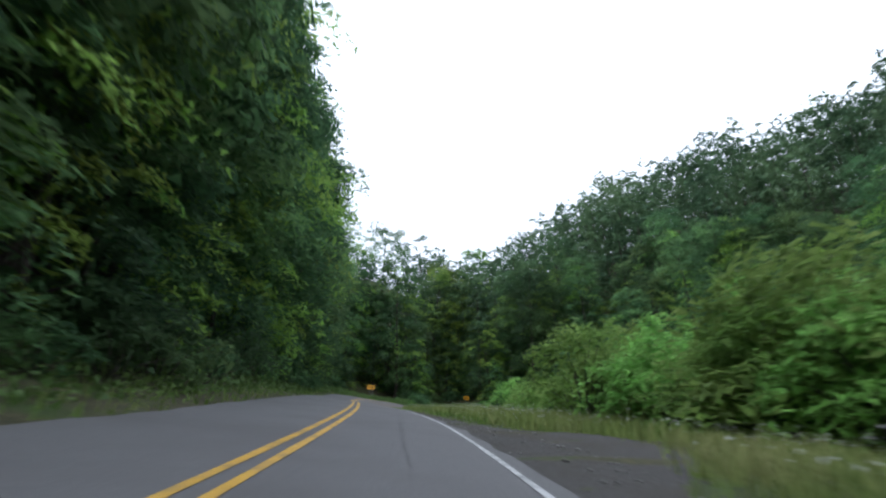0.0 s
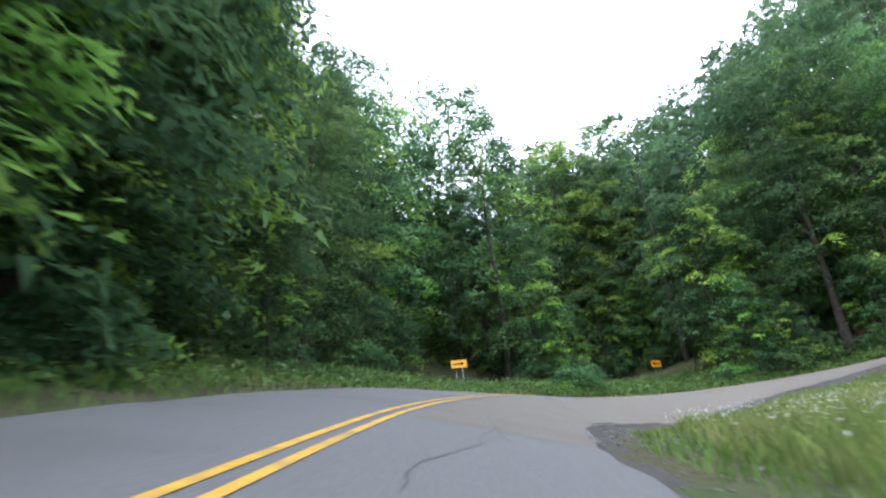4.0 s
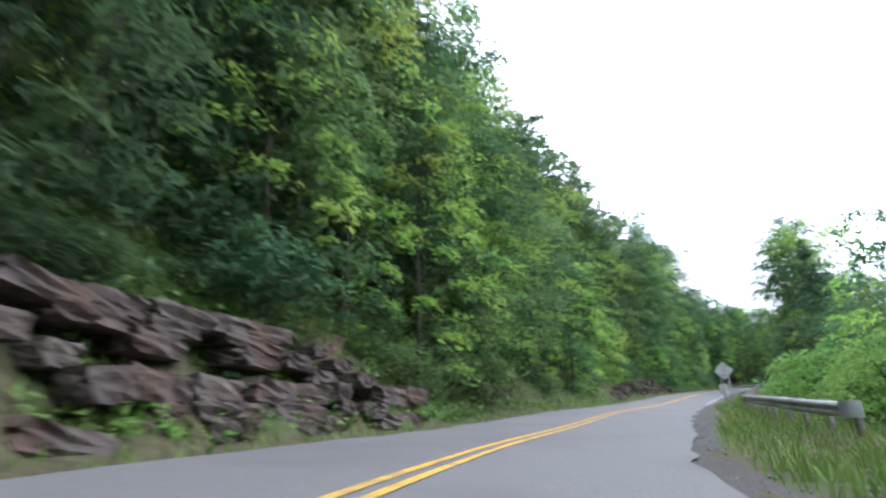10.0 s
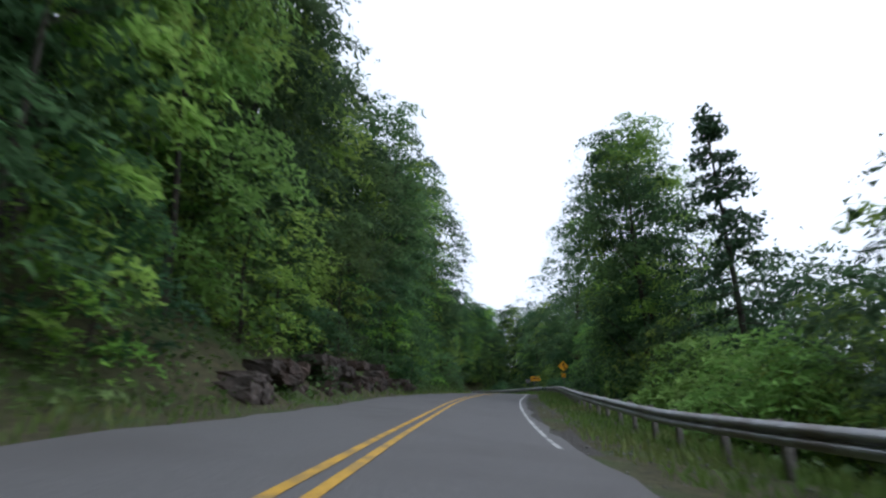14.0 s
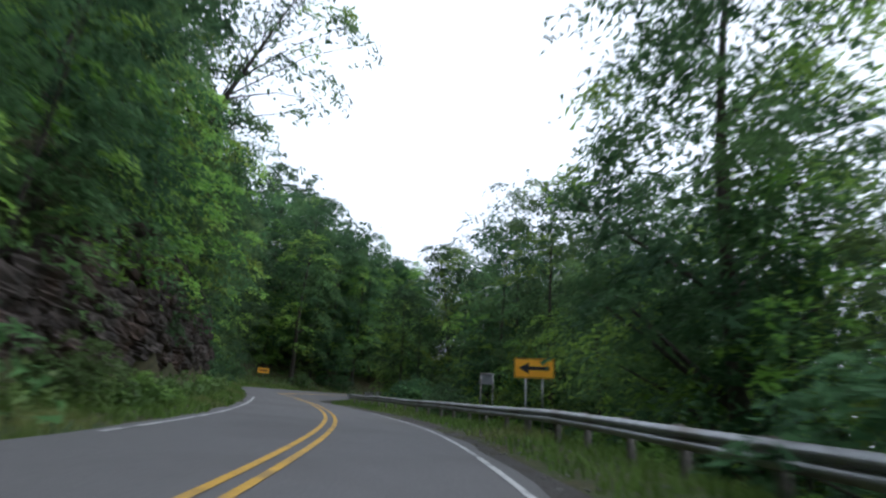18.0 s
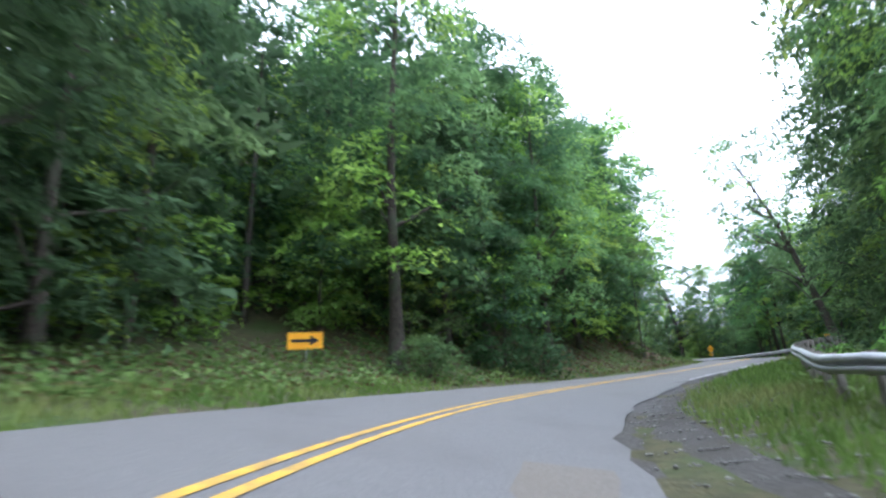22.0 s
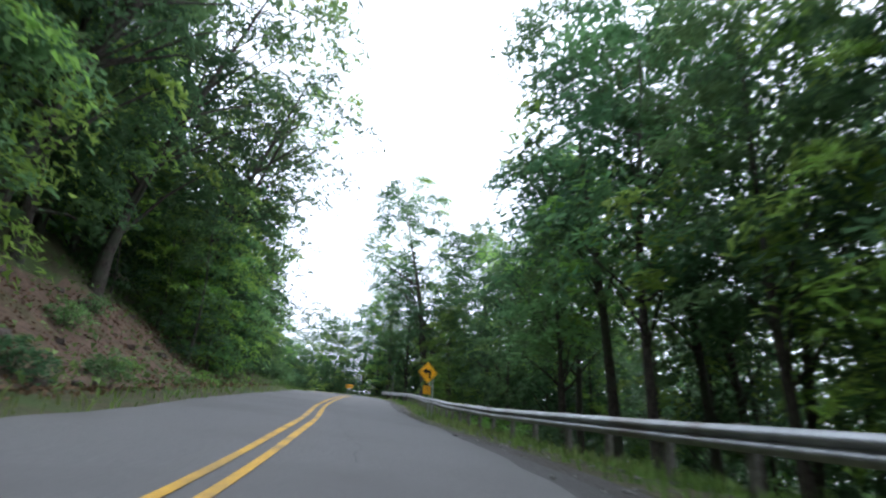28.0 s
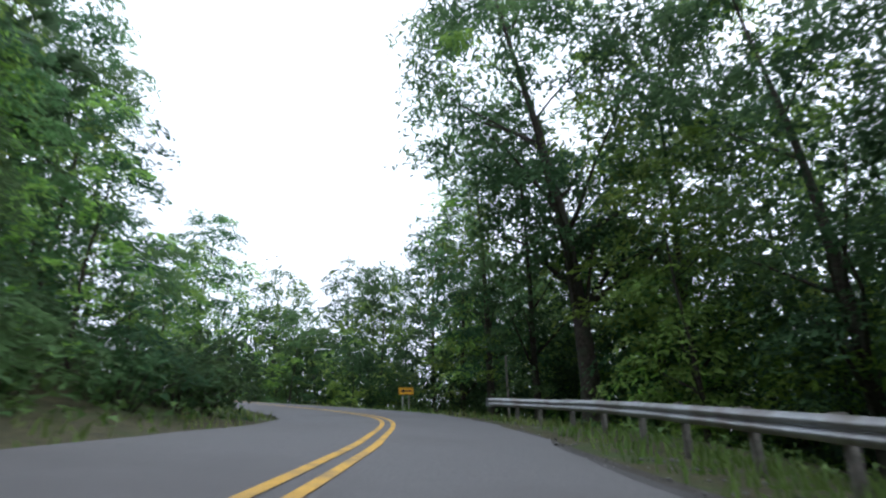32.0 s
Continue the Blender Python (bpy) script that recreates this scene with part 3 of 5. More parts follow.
def guardrail(a, b, off, label, sunk=0.0):
    """sunk: the length over which the first end comes up out of the ground."""
    rail = new("guardrail")
    tagged(rail, label, "guardrail")
    s = a
    table = rail_heights(a, b, off)
    if sunk:
        table = (table[0], table[1] - 0.8 * np.clip(1 - (table[0] - a) / sunk, 0, 1) ** 1.6)
    while s < b - 1:
        e = min(s + 3.8, b)
        st = np.linspace(s, e, 5)
        part("rail", rail_panel(st, [off(t) for t in st], np.interp(st, *table) + 0.5), rail)
        for t in (s + 0.1, (s + e) / 2):
            p = beside(t, off(t) + 0.16)
            z = float(np.interp(t, *table))
            m = Matrix.Translation((p[0], p[1], z + 0.18)) @ Matrix.Rotation(heading(t), 4, "Z")
            post = part("post", post_me, rail, place=m)
            part("spacer_block", block_me, post, place=Matrix.Translation((0, 0.08, 0.475)))
        s = e
    # the rounded end piece
    for t, sgn in ((a, -1), (b, 1)):
        p = beside(t, off(t))
        z = float(np.interp(t, *table)) + 0.655
        ang = np.linspace(-1.5, 1.5, 9)
        v = [(sgn * 0.22 * math.cos(x), 0.2 * math.sin(x) - 0.05, zz) for zz in (-0.16, 0.16) for x in ang]
        f = [(k, k + 1, 10 + k, 9 + k) for k in range(8)]
        part("end_piece", mesh("end_piece", v, f, [STEEL]), rail, place=Matrix.Translation((p[0], p[1], z)) @ Matrix.Rotation(heading(t), 4, "Z"))
    return rail


def rail_offset(t):
    bulge = lambda c, w, m: m * math.exp(-((t - S(c)) / w) ** 2)
    flare = 4.6 * max(0, 1 - (t - S(22.15)) / 10) ** 2 if t > S(22.0) else 0
    return 5.3 + flare + 0.6 * max(0, 1 - (t - S(11.6)) / 8) + bulge(23.6, 12, 1.5) + bulge(26.6, 22, 0.5)


guardrail(S(11.6), S(21.75), rail_offset, "galvanised steel guardrail on weathered posts above the drop")
guardrail(S(22.15), S(34.5), rail_offset, "galvanised steel guardrail curving round the grassy mound", 8.0)


# ---- signs
def rounded(w, h, r, n=4):
    pts = []
    for cx, cz, a0 in ((w / 2 - r, h / 2 - r, 0), (-w / 2 + r, h / 2 - r, 90), (-w / 2 + r, -h / 2 + r, 180), (w / 2 - r, -h / 2 + r, 270)):
        for k in range(n + 1):
            a = radians(a0 + 90 * k / n)
            pts.append((cx + r * math.cos(a), cz + r * math.sin(a)))
    return pts


def plate(name, outline, depth, mats, y=0.0):
    """A flat plate in the xz plane, facing -y."""
    n = len(outline)
    c = np.mean(outline, 0)
    v = [(x, y, z) for x, z in outline] + [(x, y + depth, z) for x, z in outline]
    bm = bmesh.new()
    vs = [bm.verts.new(p) for p in v]
    bm.faces.new(vs[:n][::-1])
    bm.faces.new(vs[n:])
    for k in range(n):
        bm.faces.new((vs[k], vs[(k + 1) % n], vs[n + (k + 1) % n], vs[n + k]))
    bmesh.ops.recalc_face_normals(bm, faces=bm.faces)
    bmesh.ops.triangulate(bm, faces=[f for f in bm.faces if len(f.verts) > 4])
    me = bpy.data.meshes.new(name)
    bm.to_mesh(me)
    bm.free()
    for m in mats:
        me.materials.append(m)
    return me


def frame_outline(name, w, h, r, t, mat, y):
    """A thin painted border on a plate."""
    a, b = rounded(w, h, r), rounded(w - 2 * t, h - 2 * t, max(r - t, 0.01))
    n = len(a)
    v = [(x, y, z) for x, z in a + b]
    return mesh(name, v, [(k, (k + 1) % n, n + (k + 1) % n, n + k) for k in range(n)], [mat])


def stand(sign, x, top, bottom, back=0.06):
    b = Build().box((0.055, 0.035, top - bottom), (x, back, (top + bottom) / 2), bevel=0.008)
    return part("post", b.done("post", [STEEL]), sign)


ARROW = [(-0.46, 0.055), (0.16, 0.055), (0.16, 0.17), (0.47, 0.0), (0.16, -0.17), (0.16, -0.055), (-0.46, -0.055)]


def arrow_sign(at, face, right, scale, posts=(-0.25, 0.25), label=""):
    """at: the middle of the plate; face: the compass angle that it looks to, in degrees from +x."""
    sign = new("arrow_sign")
    ground_z = height(at[0], at[1])[0]
    sign.matrix_basis = Matrix.Translation((at[0], at[1], ground_z)) @ Matrix.Rotation(radians(face + 90), 4, "Z")
    z = at[2] - ground_z
    w, h = 1.22 * scale, 0.61 * scale
    up = Matrix.Translation((0, 0, z))
    panel = part("panel", plate("panel", rounded(w, h, 0.04), 0.004, [SIGN_YELLOW]), sign, "yellow panel", up)
    part("border", frame_outline("border", w - 0.03, h - 0.03, 0.035, 0.02, SIGN_BLACK, -0.003), panel, "thin black border")
    k = 1 if right else -1
    a = [(x * k * scale, zz * scale) for x, zz in ARROW]
    part("arrow", plate("arrow", a if right else a[::-1], 0.002, [SIGN_BLACK], -0.004), panel, "black arrow")
    for x in posts:
        stand(sign, x * scale, z + h * 0.45, -0.3)
    tagged(sign, label, "road sign", "arrow signs at the bends")
    return sign


def lettering(text, size):
    """Flat letters in the xz plane, facing -y."""
    cu = bpy.data.curves.new("lettering", "FONT")
    cu.body, cu.size, cu.align_x, cu.align_y, cu.extrude = text, size, "CENTER", "CENTER", 0.001
    ob = new("lettering", cu)
    bpy.context.view_layer.update()
    me = bpy.data.meshes.new_from_object(ob.evaluated_get(bpy.context.evaluated_depsgraph_get()))
    bpy.data.objects.remove(ob)
    me.transform(Matrix.Rotation(radians(90), 4, "X"))
    me.materials.clear()
    me.materials.append(SIGN_BLACK)
    return me


def diamond_sign(at, face, scale, label, plate_below=True, back_parts=False, turn=None, number="15"):
    sign = new("warning_sign")
    ground_z = height(at[0], at[1])[0]
    sign.matrix_basis = Matrix.Translation((at[0], at[1], ground_z)) @ Matrix.Rotation(radians(face + 90), 4, "Z")
    z = at[2] - ground_z
    side = 0.76 * scale
    tip = Matrix.Translation((0, 0, z)) @ Matrix.Rotation(radians(45), 4, "Y")
    panel = part("panel", plate("panel", rounded(side, side, 0.05), 0.004, [SIGN_YELLOW if not back_parts else SIGN_BACK]), sign, "", tip)
    if turn:
        part("border", frame_outline("border", side - 0.04, side - 0.04, 0.045, 0.018, SIGN_BLACK, -0.003), panel, "thin black border")
        part("turn_arrow", plate("turn_arrow", [(x * scale, y * scale) for x, y in turn], 0.002, [SIGN_BLACK], -0.004), panel, "black bent arrow", Matrix.Rotation(radians(-45), 4, "Y"))
    if plate_below:
        low = Matrix.Translation((-0.02, 0, z - 0.83 * scale))
        speed_plate = part("speed_plate", plate("speed_plate", rounded(0.42 * scale, 0.42 * scale, 0.03), 0.004, [SIGN_YELLOW]), sign, "small square yellow plate", low)
        part("border", frame_outline("border", 0.39 * scale, 0.39 * scale, 0.025, 0.014, SIGN_BLACK, -0.003), speed_plate)
        part("number", lettering(number, 0.24 * scale), speed_plate, "black number", Matrix.Translation((0, -0.004, 0.03)))
        part("unit", lettering("MPH", 0.075 * scale), speed_plate, "black lettering", Matrix.Translation((0, -0.004, -0.14 * scale)))
    return sign, z


WINDING = [(0.1, -0.28), (0.1, -0.1), (-0.04, 0.06), (-0.04, 0.12), (-0.14, 0.12), (0.0, 0.32), (0.14, 0.12), (0.05, 0.12), (0.05, 0.09), (0.19, -0.07), (0.19, -0.28)]
TURN_LEFT = [(0.16, -0.27), (0.16, 0.12), (-0.08, 0.12), (-0.08, 0.21), (-0.3, 0.06), (-0.08, -0.09), (-0.08, 0.0), (0.05, 0.0), (0.05, -0.27)]
arrow_sign((-17.4, 108.5, 21.85), -77, True, 1.22, label="yellow sign with a black arrow on two steel posts")
arrow_sign((0.5, 113.5, 20.4), -50, False, 1.1, (-0.2, 0.2), "yellow arrow sign before the dark wood")
arrow_sign((98.2, 14.9, 31.6), 125, False, 1.03, label="yellow sign with a black arrow behind the guardrail")
arrow_sign((151.2, -4.8, 37.7), 152, True, 1.1, (0.05,), "yellow sign with a black arrow on one post")
arrow_sign((156.1, -57.5, 42.0), 95, False, 0.88, label="yellow sign with a black arrow by a big oak")
arrow_sign((214.7, -101.8, 49.2), 137, False, 0.72, label="yellow arrow sign at the far end of the straight")
sign, z = diamond_sign((177.35, -71.55, 44.75), 155, 0.94, "", turn=TURN_LEFT)
tagged(sign, "yellow diamond warning sign with bent arrow and speed plate", "road sign", "warning signs")
stand(sign, 0.12, z + 0.3, -0.3)
stand(sign, 0.3, z - 0.1, -0.3)
sign, z = diamond_sign((80.9, 30.2, 29.6), 153, 0.98, "", turn=WINDING, number="25")
tagged(sign, "orange-yellow diamond warning sign behind the guardrail", "road sign", "warning signs")
stand(sign, 0.0, z + 0.3, -0.3)
sign, z = diamond_sign((43.2, 70.4, 22.25), -48, 0.93, "", False, True)
tagged(sign, "back of a grey aluminium diamond sign on two posts", "road sign", "warning signs")
for x in (-0.18, 0.18):
    stand(sign, x, z + 0.25, -0.3, 0.03)
for dz in (0.26, -0.26):
    part("crossbar", Build().box((0.62, 0.02, 0.035), (0, 0.012, z + dz)).done("crossbar", [STEEL]), sign)
part("lower_plate", plate("lower_plate", rounded(0.46, 0.5, 0.03), 0.004, [SIGN_BACK]), sign, "", Matrix.Translation((0.17, 0.01, z - 0.98)))

board = new("sign_board")
bz = height(104.7, 9.4)[0]
board.matrix_basis = Matrix.Translation((104.7, 9.4, bz)) @ Matrix.Rotation(radians(130 + 90), 4, "Z")
tagged(board, "back of a grey rectangular sign board on two posts", "road sign")
top = 32.6 - bz
part("panel", plate("panel", rounded(0.6, 0.44, 0.02), 0.01, [material("weathered_board", [(.15, .16, .17), (.23, .24, .25)], 4, 4, 0.6, 0.1)]), board, "", Matrix.Translation((0, 0, top - 0.25)))
for x in (-0.27, 0.27):
    part("post", Build().box((0.05, 0.04, top + 0.3), (x, -0.03, top / 2 - 0.15), bevel=0.01).done("post", [STEEL]), board)
part("top_bar", Build().box((0.66, 0.05, 0.05), (0, -0.03, top), bevel=0.01).done("top_bar", [STEEL]), board)


# ---- trees
def clump_leaves(rng, at, out, rc, m, leaf, droop=0.35, loose=0.34, lift=1.0):
    """Leaves of drooping, domed sprays: at, out (n, 3): their middles and outward directions; rc (n,): radii; m: leaves in each."""
    n = len(at)
    nor = out * rng.uniform(0.1, 0.6, (n, 1)) + np.array([0, 0, lift]) + rng.normal(0, 0.12, (n, 3))
    nor /= np.linalg.norm(nor, axis=1)[:, None]
    e1 = np.cross(nor, rng.normal(size=(n, 3)))
    e1 /= np.linalg.norm(e1, axis=1)[:, None] + 1e-9
    e2 = np.cross(nor, e1)
    ang = rng.uniform(0, 2 * math.pi, (n, m))
    lobes, turn = rng.integers(3, 6, (n, 1)), rng.uniform(0, 6.3, (n, 1))
    r = rc[:, None] * (0.74 + 0.26 * np.sin(ang * lobes + turn)) * np.sqrt(rng.uniform(0.01, 1, (n, m))) * 1.15
    k = r / rc[:, None]
    side = e1[:, None] * np.cos(ang)[..., None] + e2[:, None] * np.sin(ang)[..., None]
    p = at[:, None] + side * r[..., None] - nor[:, None] * (droop * r * k)[..., None] + rng.normal(0, 0.09, (n, m, 3)) * rc[:, None, None]
    p[..., 2] -= 0.12 * r * k
    face = nor[:, None] + side * (0.4 * k)[..., None] + rng.normal(0, loose, (n, m, 3))
    face = (face / np.linalg.norm(face, axis=2)[..., None]).reshape(-1, 3)
    p = p.reshape(-1, 3)
    a = np.cross(face, rng.normal(size=p.shape))
    a /= np.linalg.norm(a, axis=1)[:, None] + 1e-9
    b = np.cross(face, a)
    s = leaf * rng.uniform(0.6, 1.4, (len(p), 1))
    v = np.stack([p - a * s * 0.5 - b * s * 0.3, p + a * s * 1.05 - face * s * 0.15, p - a * s * 0.5 + b * s * 0.3], 1).reshape(-1, 3)
    return v, np.arange(len(v)).reshape(-1, 3)


def crown_points(rng, h, base, rad, n, lean=(0, 0), inside=0.2, top=0.6):
    """Middles of leaf sprays over a lobed, uneven crown, and the outward direction at each; top: how blunt the crown ends."""
    lobe = rng.uniform(0.68, 1.12, (5, 7))
    k = np.arange(n)
    u = np.clip((k + 0.5) / n + rng.normal(0, 0.03, n), 0.01, 0.99)
    a = k * 2.39996 + rng.normal(0, 0.25, n) + rng.uniform(0, 6.28)
    cell = lobe[(u * 4.99).astype(int), ((a / (2 * math.pi)) % 1 * 6.99).astype(int)]
    env = rad * cell * np.maximum(0.16, np.sin(math.pi * np.minimum(1, u ** 0.8 * 0.76 + 0.15)) ** top)
    r = env * np.where(rng.uniform(size=n) < inside, np.sqrt(rng.uniform(0.05, 0.6, n)), rng.uniform(0.74, 1.06, n))
    out = np.c_[np.cos(a), np.sin(a), 1.5 * (u - 0.45)]
    return np.c_[r * np.cos(a) + lean[0] * u, r * np.sin(a) + lean[1] * u, base + u * (h - base)], out / np.linalg.norm(out, axis=1)[:, None]


def tree_meshes(seed, h, base, rad, clumps, leaves, leaf, leaf_mat, bark, trunk_r, spread=1.45, limb_count=12, light=0.2, lean=None, core=10, inside=0.2, top=0.6, droop=0.35):
    """core: the large shaded leaves inside the crown for each spray."""
    rng = np.random.default_rng(seed)
    lean = rng.normal(0, h * 0.03, 2) if lean is None else np.array(lean)
    n = 9
    ts = np.linspace(0, 1, n)
    axis_pts = np.c_[lean[0] * ts ** 1.5 + 0.12 * np.sin(ts * 7 + seed), lean[1] * ts ** 1.5 + 0.12 * np.cos(ts * 5 + seed), ts * h * 0.9 - 0.6]
    rads = trunk_r * (1 - ts * 0.88) * (1 + 0.55 * np.exp(-ts * 14))
    b = Build().tube(axis_pts, rads, 7)
    pts, out = crown_points(rng, h, base, rad, clumps, lean, inside, top)
    for k in rng.permutation(clumps)[:limb_count]:
        tip = pts[k]
        u0 = np.clip((tip[2] - rng.uniform(0.8, 2.6) - 0.25 * np.hypot(tip[0], tip[1])) / (h * 0.9), 0.12, 0.92)
        root = np.array([np.interp(u0, ts, axis_pts[:, c]) for c in range(3)])
        mid = root * 0.45 + tip * 0.55 + np.array([0, 0, rng.uniform(-0.2, 0.7)]) + rng.normal(0, 0.2, 3)
        r0 = np.interp(u0, ts, rads) * 0.5
        b.tube([root, root * 0.7 + mid * 0.3 + rng.normal(0, 0.08, 3), mid, tip], [r0, r0 * 0.75, r0 * 0.45, 0.015], 4)
    trunk = b.done("trunk", [bark], True)
    rc = spread * rng.uniform(0.65, 1.35, clumps)
    v, f = clump_leaves(rng, pts, out, rc, leaves, leaf, droop)
    # paler sprays picked by position: young growth plus sunlit patches put into the colour
    pale_spray = np.sin(pts[:, 0] * 0.55 + seed) + np.sin(pts[:, 1] * 0.55 + 2 * seed) + np.sin(pts[:, 2] * 0.6 + 3 * seed) + rng.normal(0, 0.35, clumps)
    tint = np.repeat((pale_spray > 1.9 - 3.4 * light).astype(int), leaves)
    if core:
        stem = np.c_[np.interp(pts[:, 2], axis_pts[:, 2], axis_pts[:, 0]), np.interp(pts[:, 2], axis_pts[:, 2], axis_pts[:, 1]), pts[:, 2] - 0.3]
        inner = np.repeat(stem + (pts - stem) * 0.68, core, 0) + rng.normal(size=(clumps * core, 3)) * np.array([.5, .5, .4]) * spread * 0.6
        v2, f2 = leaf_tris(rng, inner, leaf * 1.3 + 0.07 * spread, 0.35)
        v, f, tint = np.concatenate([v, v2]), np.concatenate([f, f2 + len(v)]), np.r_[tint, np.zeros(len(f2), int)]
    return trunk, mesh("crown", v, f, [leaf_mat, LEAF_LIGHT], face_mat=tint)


def tree(name, parts_, label, category, group=""):
    ob = new(name)
    part("trunk", parts_[0], ob)
    part("crown", parts_[1], ob)
    return tagged(ob, label, category, group)


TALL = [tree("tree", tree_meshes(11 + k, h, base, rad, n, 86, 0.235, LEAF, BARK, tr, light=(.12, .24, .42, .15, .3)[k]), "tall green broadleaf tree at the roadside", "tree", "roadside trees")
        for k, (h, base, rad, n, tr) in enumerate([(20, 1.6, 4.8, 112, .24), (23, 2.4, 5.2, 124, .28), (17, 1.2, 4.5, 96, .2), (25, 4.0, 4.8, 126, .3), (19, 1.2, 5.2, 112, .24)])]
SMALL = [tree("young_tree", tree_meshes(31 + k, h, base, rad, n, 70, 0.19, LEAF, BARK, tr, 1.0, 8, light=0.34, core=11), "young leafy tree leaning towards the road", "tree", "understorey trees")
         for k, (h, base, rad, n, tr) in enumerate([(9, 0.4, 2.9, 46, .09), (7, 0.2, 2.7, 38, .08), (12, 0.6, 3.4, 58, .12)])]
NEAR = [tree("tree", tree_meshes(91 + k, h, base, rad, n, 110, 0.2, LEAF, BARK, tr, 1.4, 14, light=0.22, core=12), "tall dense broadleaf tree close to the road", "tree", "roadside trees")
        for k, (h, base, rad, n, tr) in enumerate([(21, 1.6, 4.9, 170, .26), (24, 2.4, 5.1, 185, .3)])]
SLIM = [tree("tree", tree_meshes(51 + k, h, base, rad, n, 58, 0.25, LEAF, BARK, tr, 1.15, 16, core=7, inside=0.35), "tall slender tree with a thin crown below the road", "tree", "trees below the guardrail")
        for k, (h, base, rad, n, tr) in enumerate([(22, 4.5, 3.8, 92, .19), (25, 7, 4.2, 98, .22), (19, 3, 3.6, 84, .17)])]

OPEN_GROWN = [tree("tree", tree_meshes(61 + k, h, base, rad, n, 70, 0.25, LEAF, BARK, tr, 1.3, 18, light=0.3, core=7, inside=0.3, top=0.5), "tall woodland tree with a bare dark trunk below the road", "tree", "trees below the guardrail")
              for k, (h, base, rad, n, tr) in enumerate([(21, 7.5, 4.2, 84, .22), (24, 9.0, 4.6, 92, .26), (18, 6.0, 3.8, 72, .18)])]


def bush_meshes(seed, h, rad, clumps, leaves, leaf, mat):
    rng = np.random.default_rng(seed)
    b = Build()
    k = np.arange(clumps)
    a = k * 2.39996 + rng.normal(0, 0.3, clumps)
    u = np.sqrt((k + 0.5) / clumps)
    r = rad * u * rng.uniform(0.75, 1.1, clumps)
    z = h * (np.sqrt(np.maximum(1 - u * u * 0.92, 0)) * 0.82) * rng.uniform(0.7, 1.22, clumps) + 0.12 * h
    tips = np.c_[r * np.cos(a), r * np.sin(a), z]
    for tip, q in zip(tips[::2], a[::2]):
        b.tube([(0.1 * math.cos(q), 0.1 * math.sin(q), -0.15), tip * np.array([.4, .4, .6]), tip], [0.03, 0.02, 0.006], 4)
    stems = b.done("branchwork", [BARK], True)
    out = tips * np.array([1, 1, .6])
    out /= np.linalg.norm(out, axis=1)[:, None]
    v, f = clump_leaves(rng, tips, out, rad * 0.4 * rng.uniform(0.7, 1.3, clumps), leaves, leaf, 0.5, 0.42)
    inner = np.repeat(tips * np.array([.65, .65, .55]), 6, 0) + rng.normal(0, 0.14 * rad, (clumps * 6, 3))
    v2, f2 = leaf_tris(rng, inner, leaf * 1.5, 0.5)
    v = np.concatenate([v, v2])
    v[:, 2] = np.maximum(v[:, 2], 0.02)
    return stems, mesh("foliage", v, np.concatenate([f, f2 + len(v) - len(v2)]), [mat])


def bush(parts_, label, group):
    ob = new("shrub" if "shrub" in label else "bush")
    part("branchwork", parts_[0], ob)
    part("foliage", parts_[1], ob)
    return tagged(ob, label, "shrub" if "shrub" in label else "bush", group)


BUSH = [bush(bush_meshes(71 + k, h, r, c, n, lf, m), label, grp) for k, (h, r, c, n, lf, m, label, grp) in enumerate([
    (2.0, 1.6, 22, 34, .17, LEAF, "dense green bush on the bank", "roadside bushes"),
    (1.1, 1.2, 16, 34, .13, SHRUB, "low light-green bush on the verge", "roadside bushes"),
    (3.3, 2.3, 34, 60, .17, SHRUB, "large light-green shrub in the meadow", "meadow shrubs")])]
used = set()


def put(ob, x, y, turn, size, sink=0.1, dz=None):
    """The thing itself at its first place, copies after that."""
    z = height(x, y)[0] - sink if dz is None else dz
    m = Matrix.Translation((x, y, z)) @ Matrix.Rotation(turn, 4, "Z")
    if ob.name in used:
        c = copy_thing(ob, m)
    else:
        used.add(ob.name)
        ob.matrix_basis = m
        c = ob
    c.scale = (size, size, size * 1.0)
    return c


R = np.random.default_rng(7)
PLACED = []


def free(x, y, gap):
    for px, py in PLACED:
        if (px - x) ** 2 + (py - y) ** 2 < gap * gap:
            return False
    PLACED.append((x, y))
    return True


OPEN = [(-1.0, 54, 6.5), (-1.0, 62, 6.5), (-0.8, 70, 7.0), (-0.5, 78, 7.0), (197.5, -92.5, 6.0), (194.5, -88.5, 5.0), (-17.4, 108.5, 6.2), (-15.7, 104.5, 6.2), (-14.2, 101.0, 6.0), (-12.6, 97.0, 4.5), (0.5, 113.0, 6.2), (-0.6, 109.5, 6.2), (-1.8, 105.5, 6.2), (-3.0, 101.5, 5.0), (151.2, -4.8, 4.0), (149, -3.6, 4.2), (146.5, -2.3, 4.2), (143, -0.8, 4.0), (140, 0.5, 3.6), (155.4, -54.5, 2.8), (43.2, 70.4, 2.5), (98.2, 14.9, 2.2), (104.7, 9.4, 2.2), (102.5, 13.5, 2.0), (156.1, -57.5, 2.0), (80.9, 30.2, 2.0)]  # round the signs


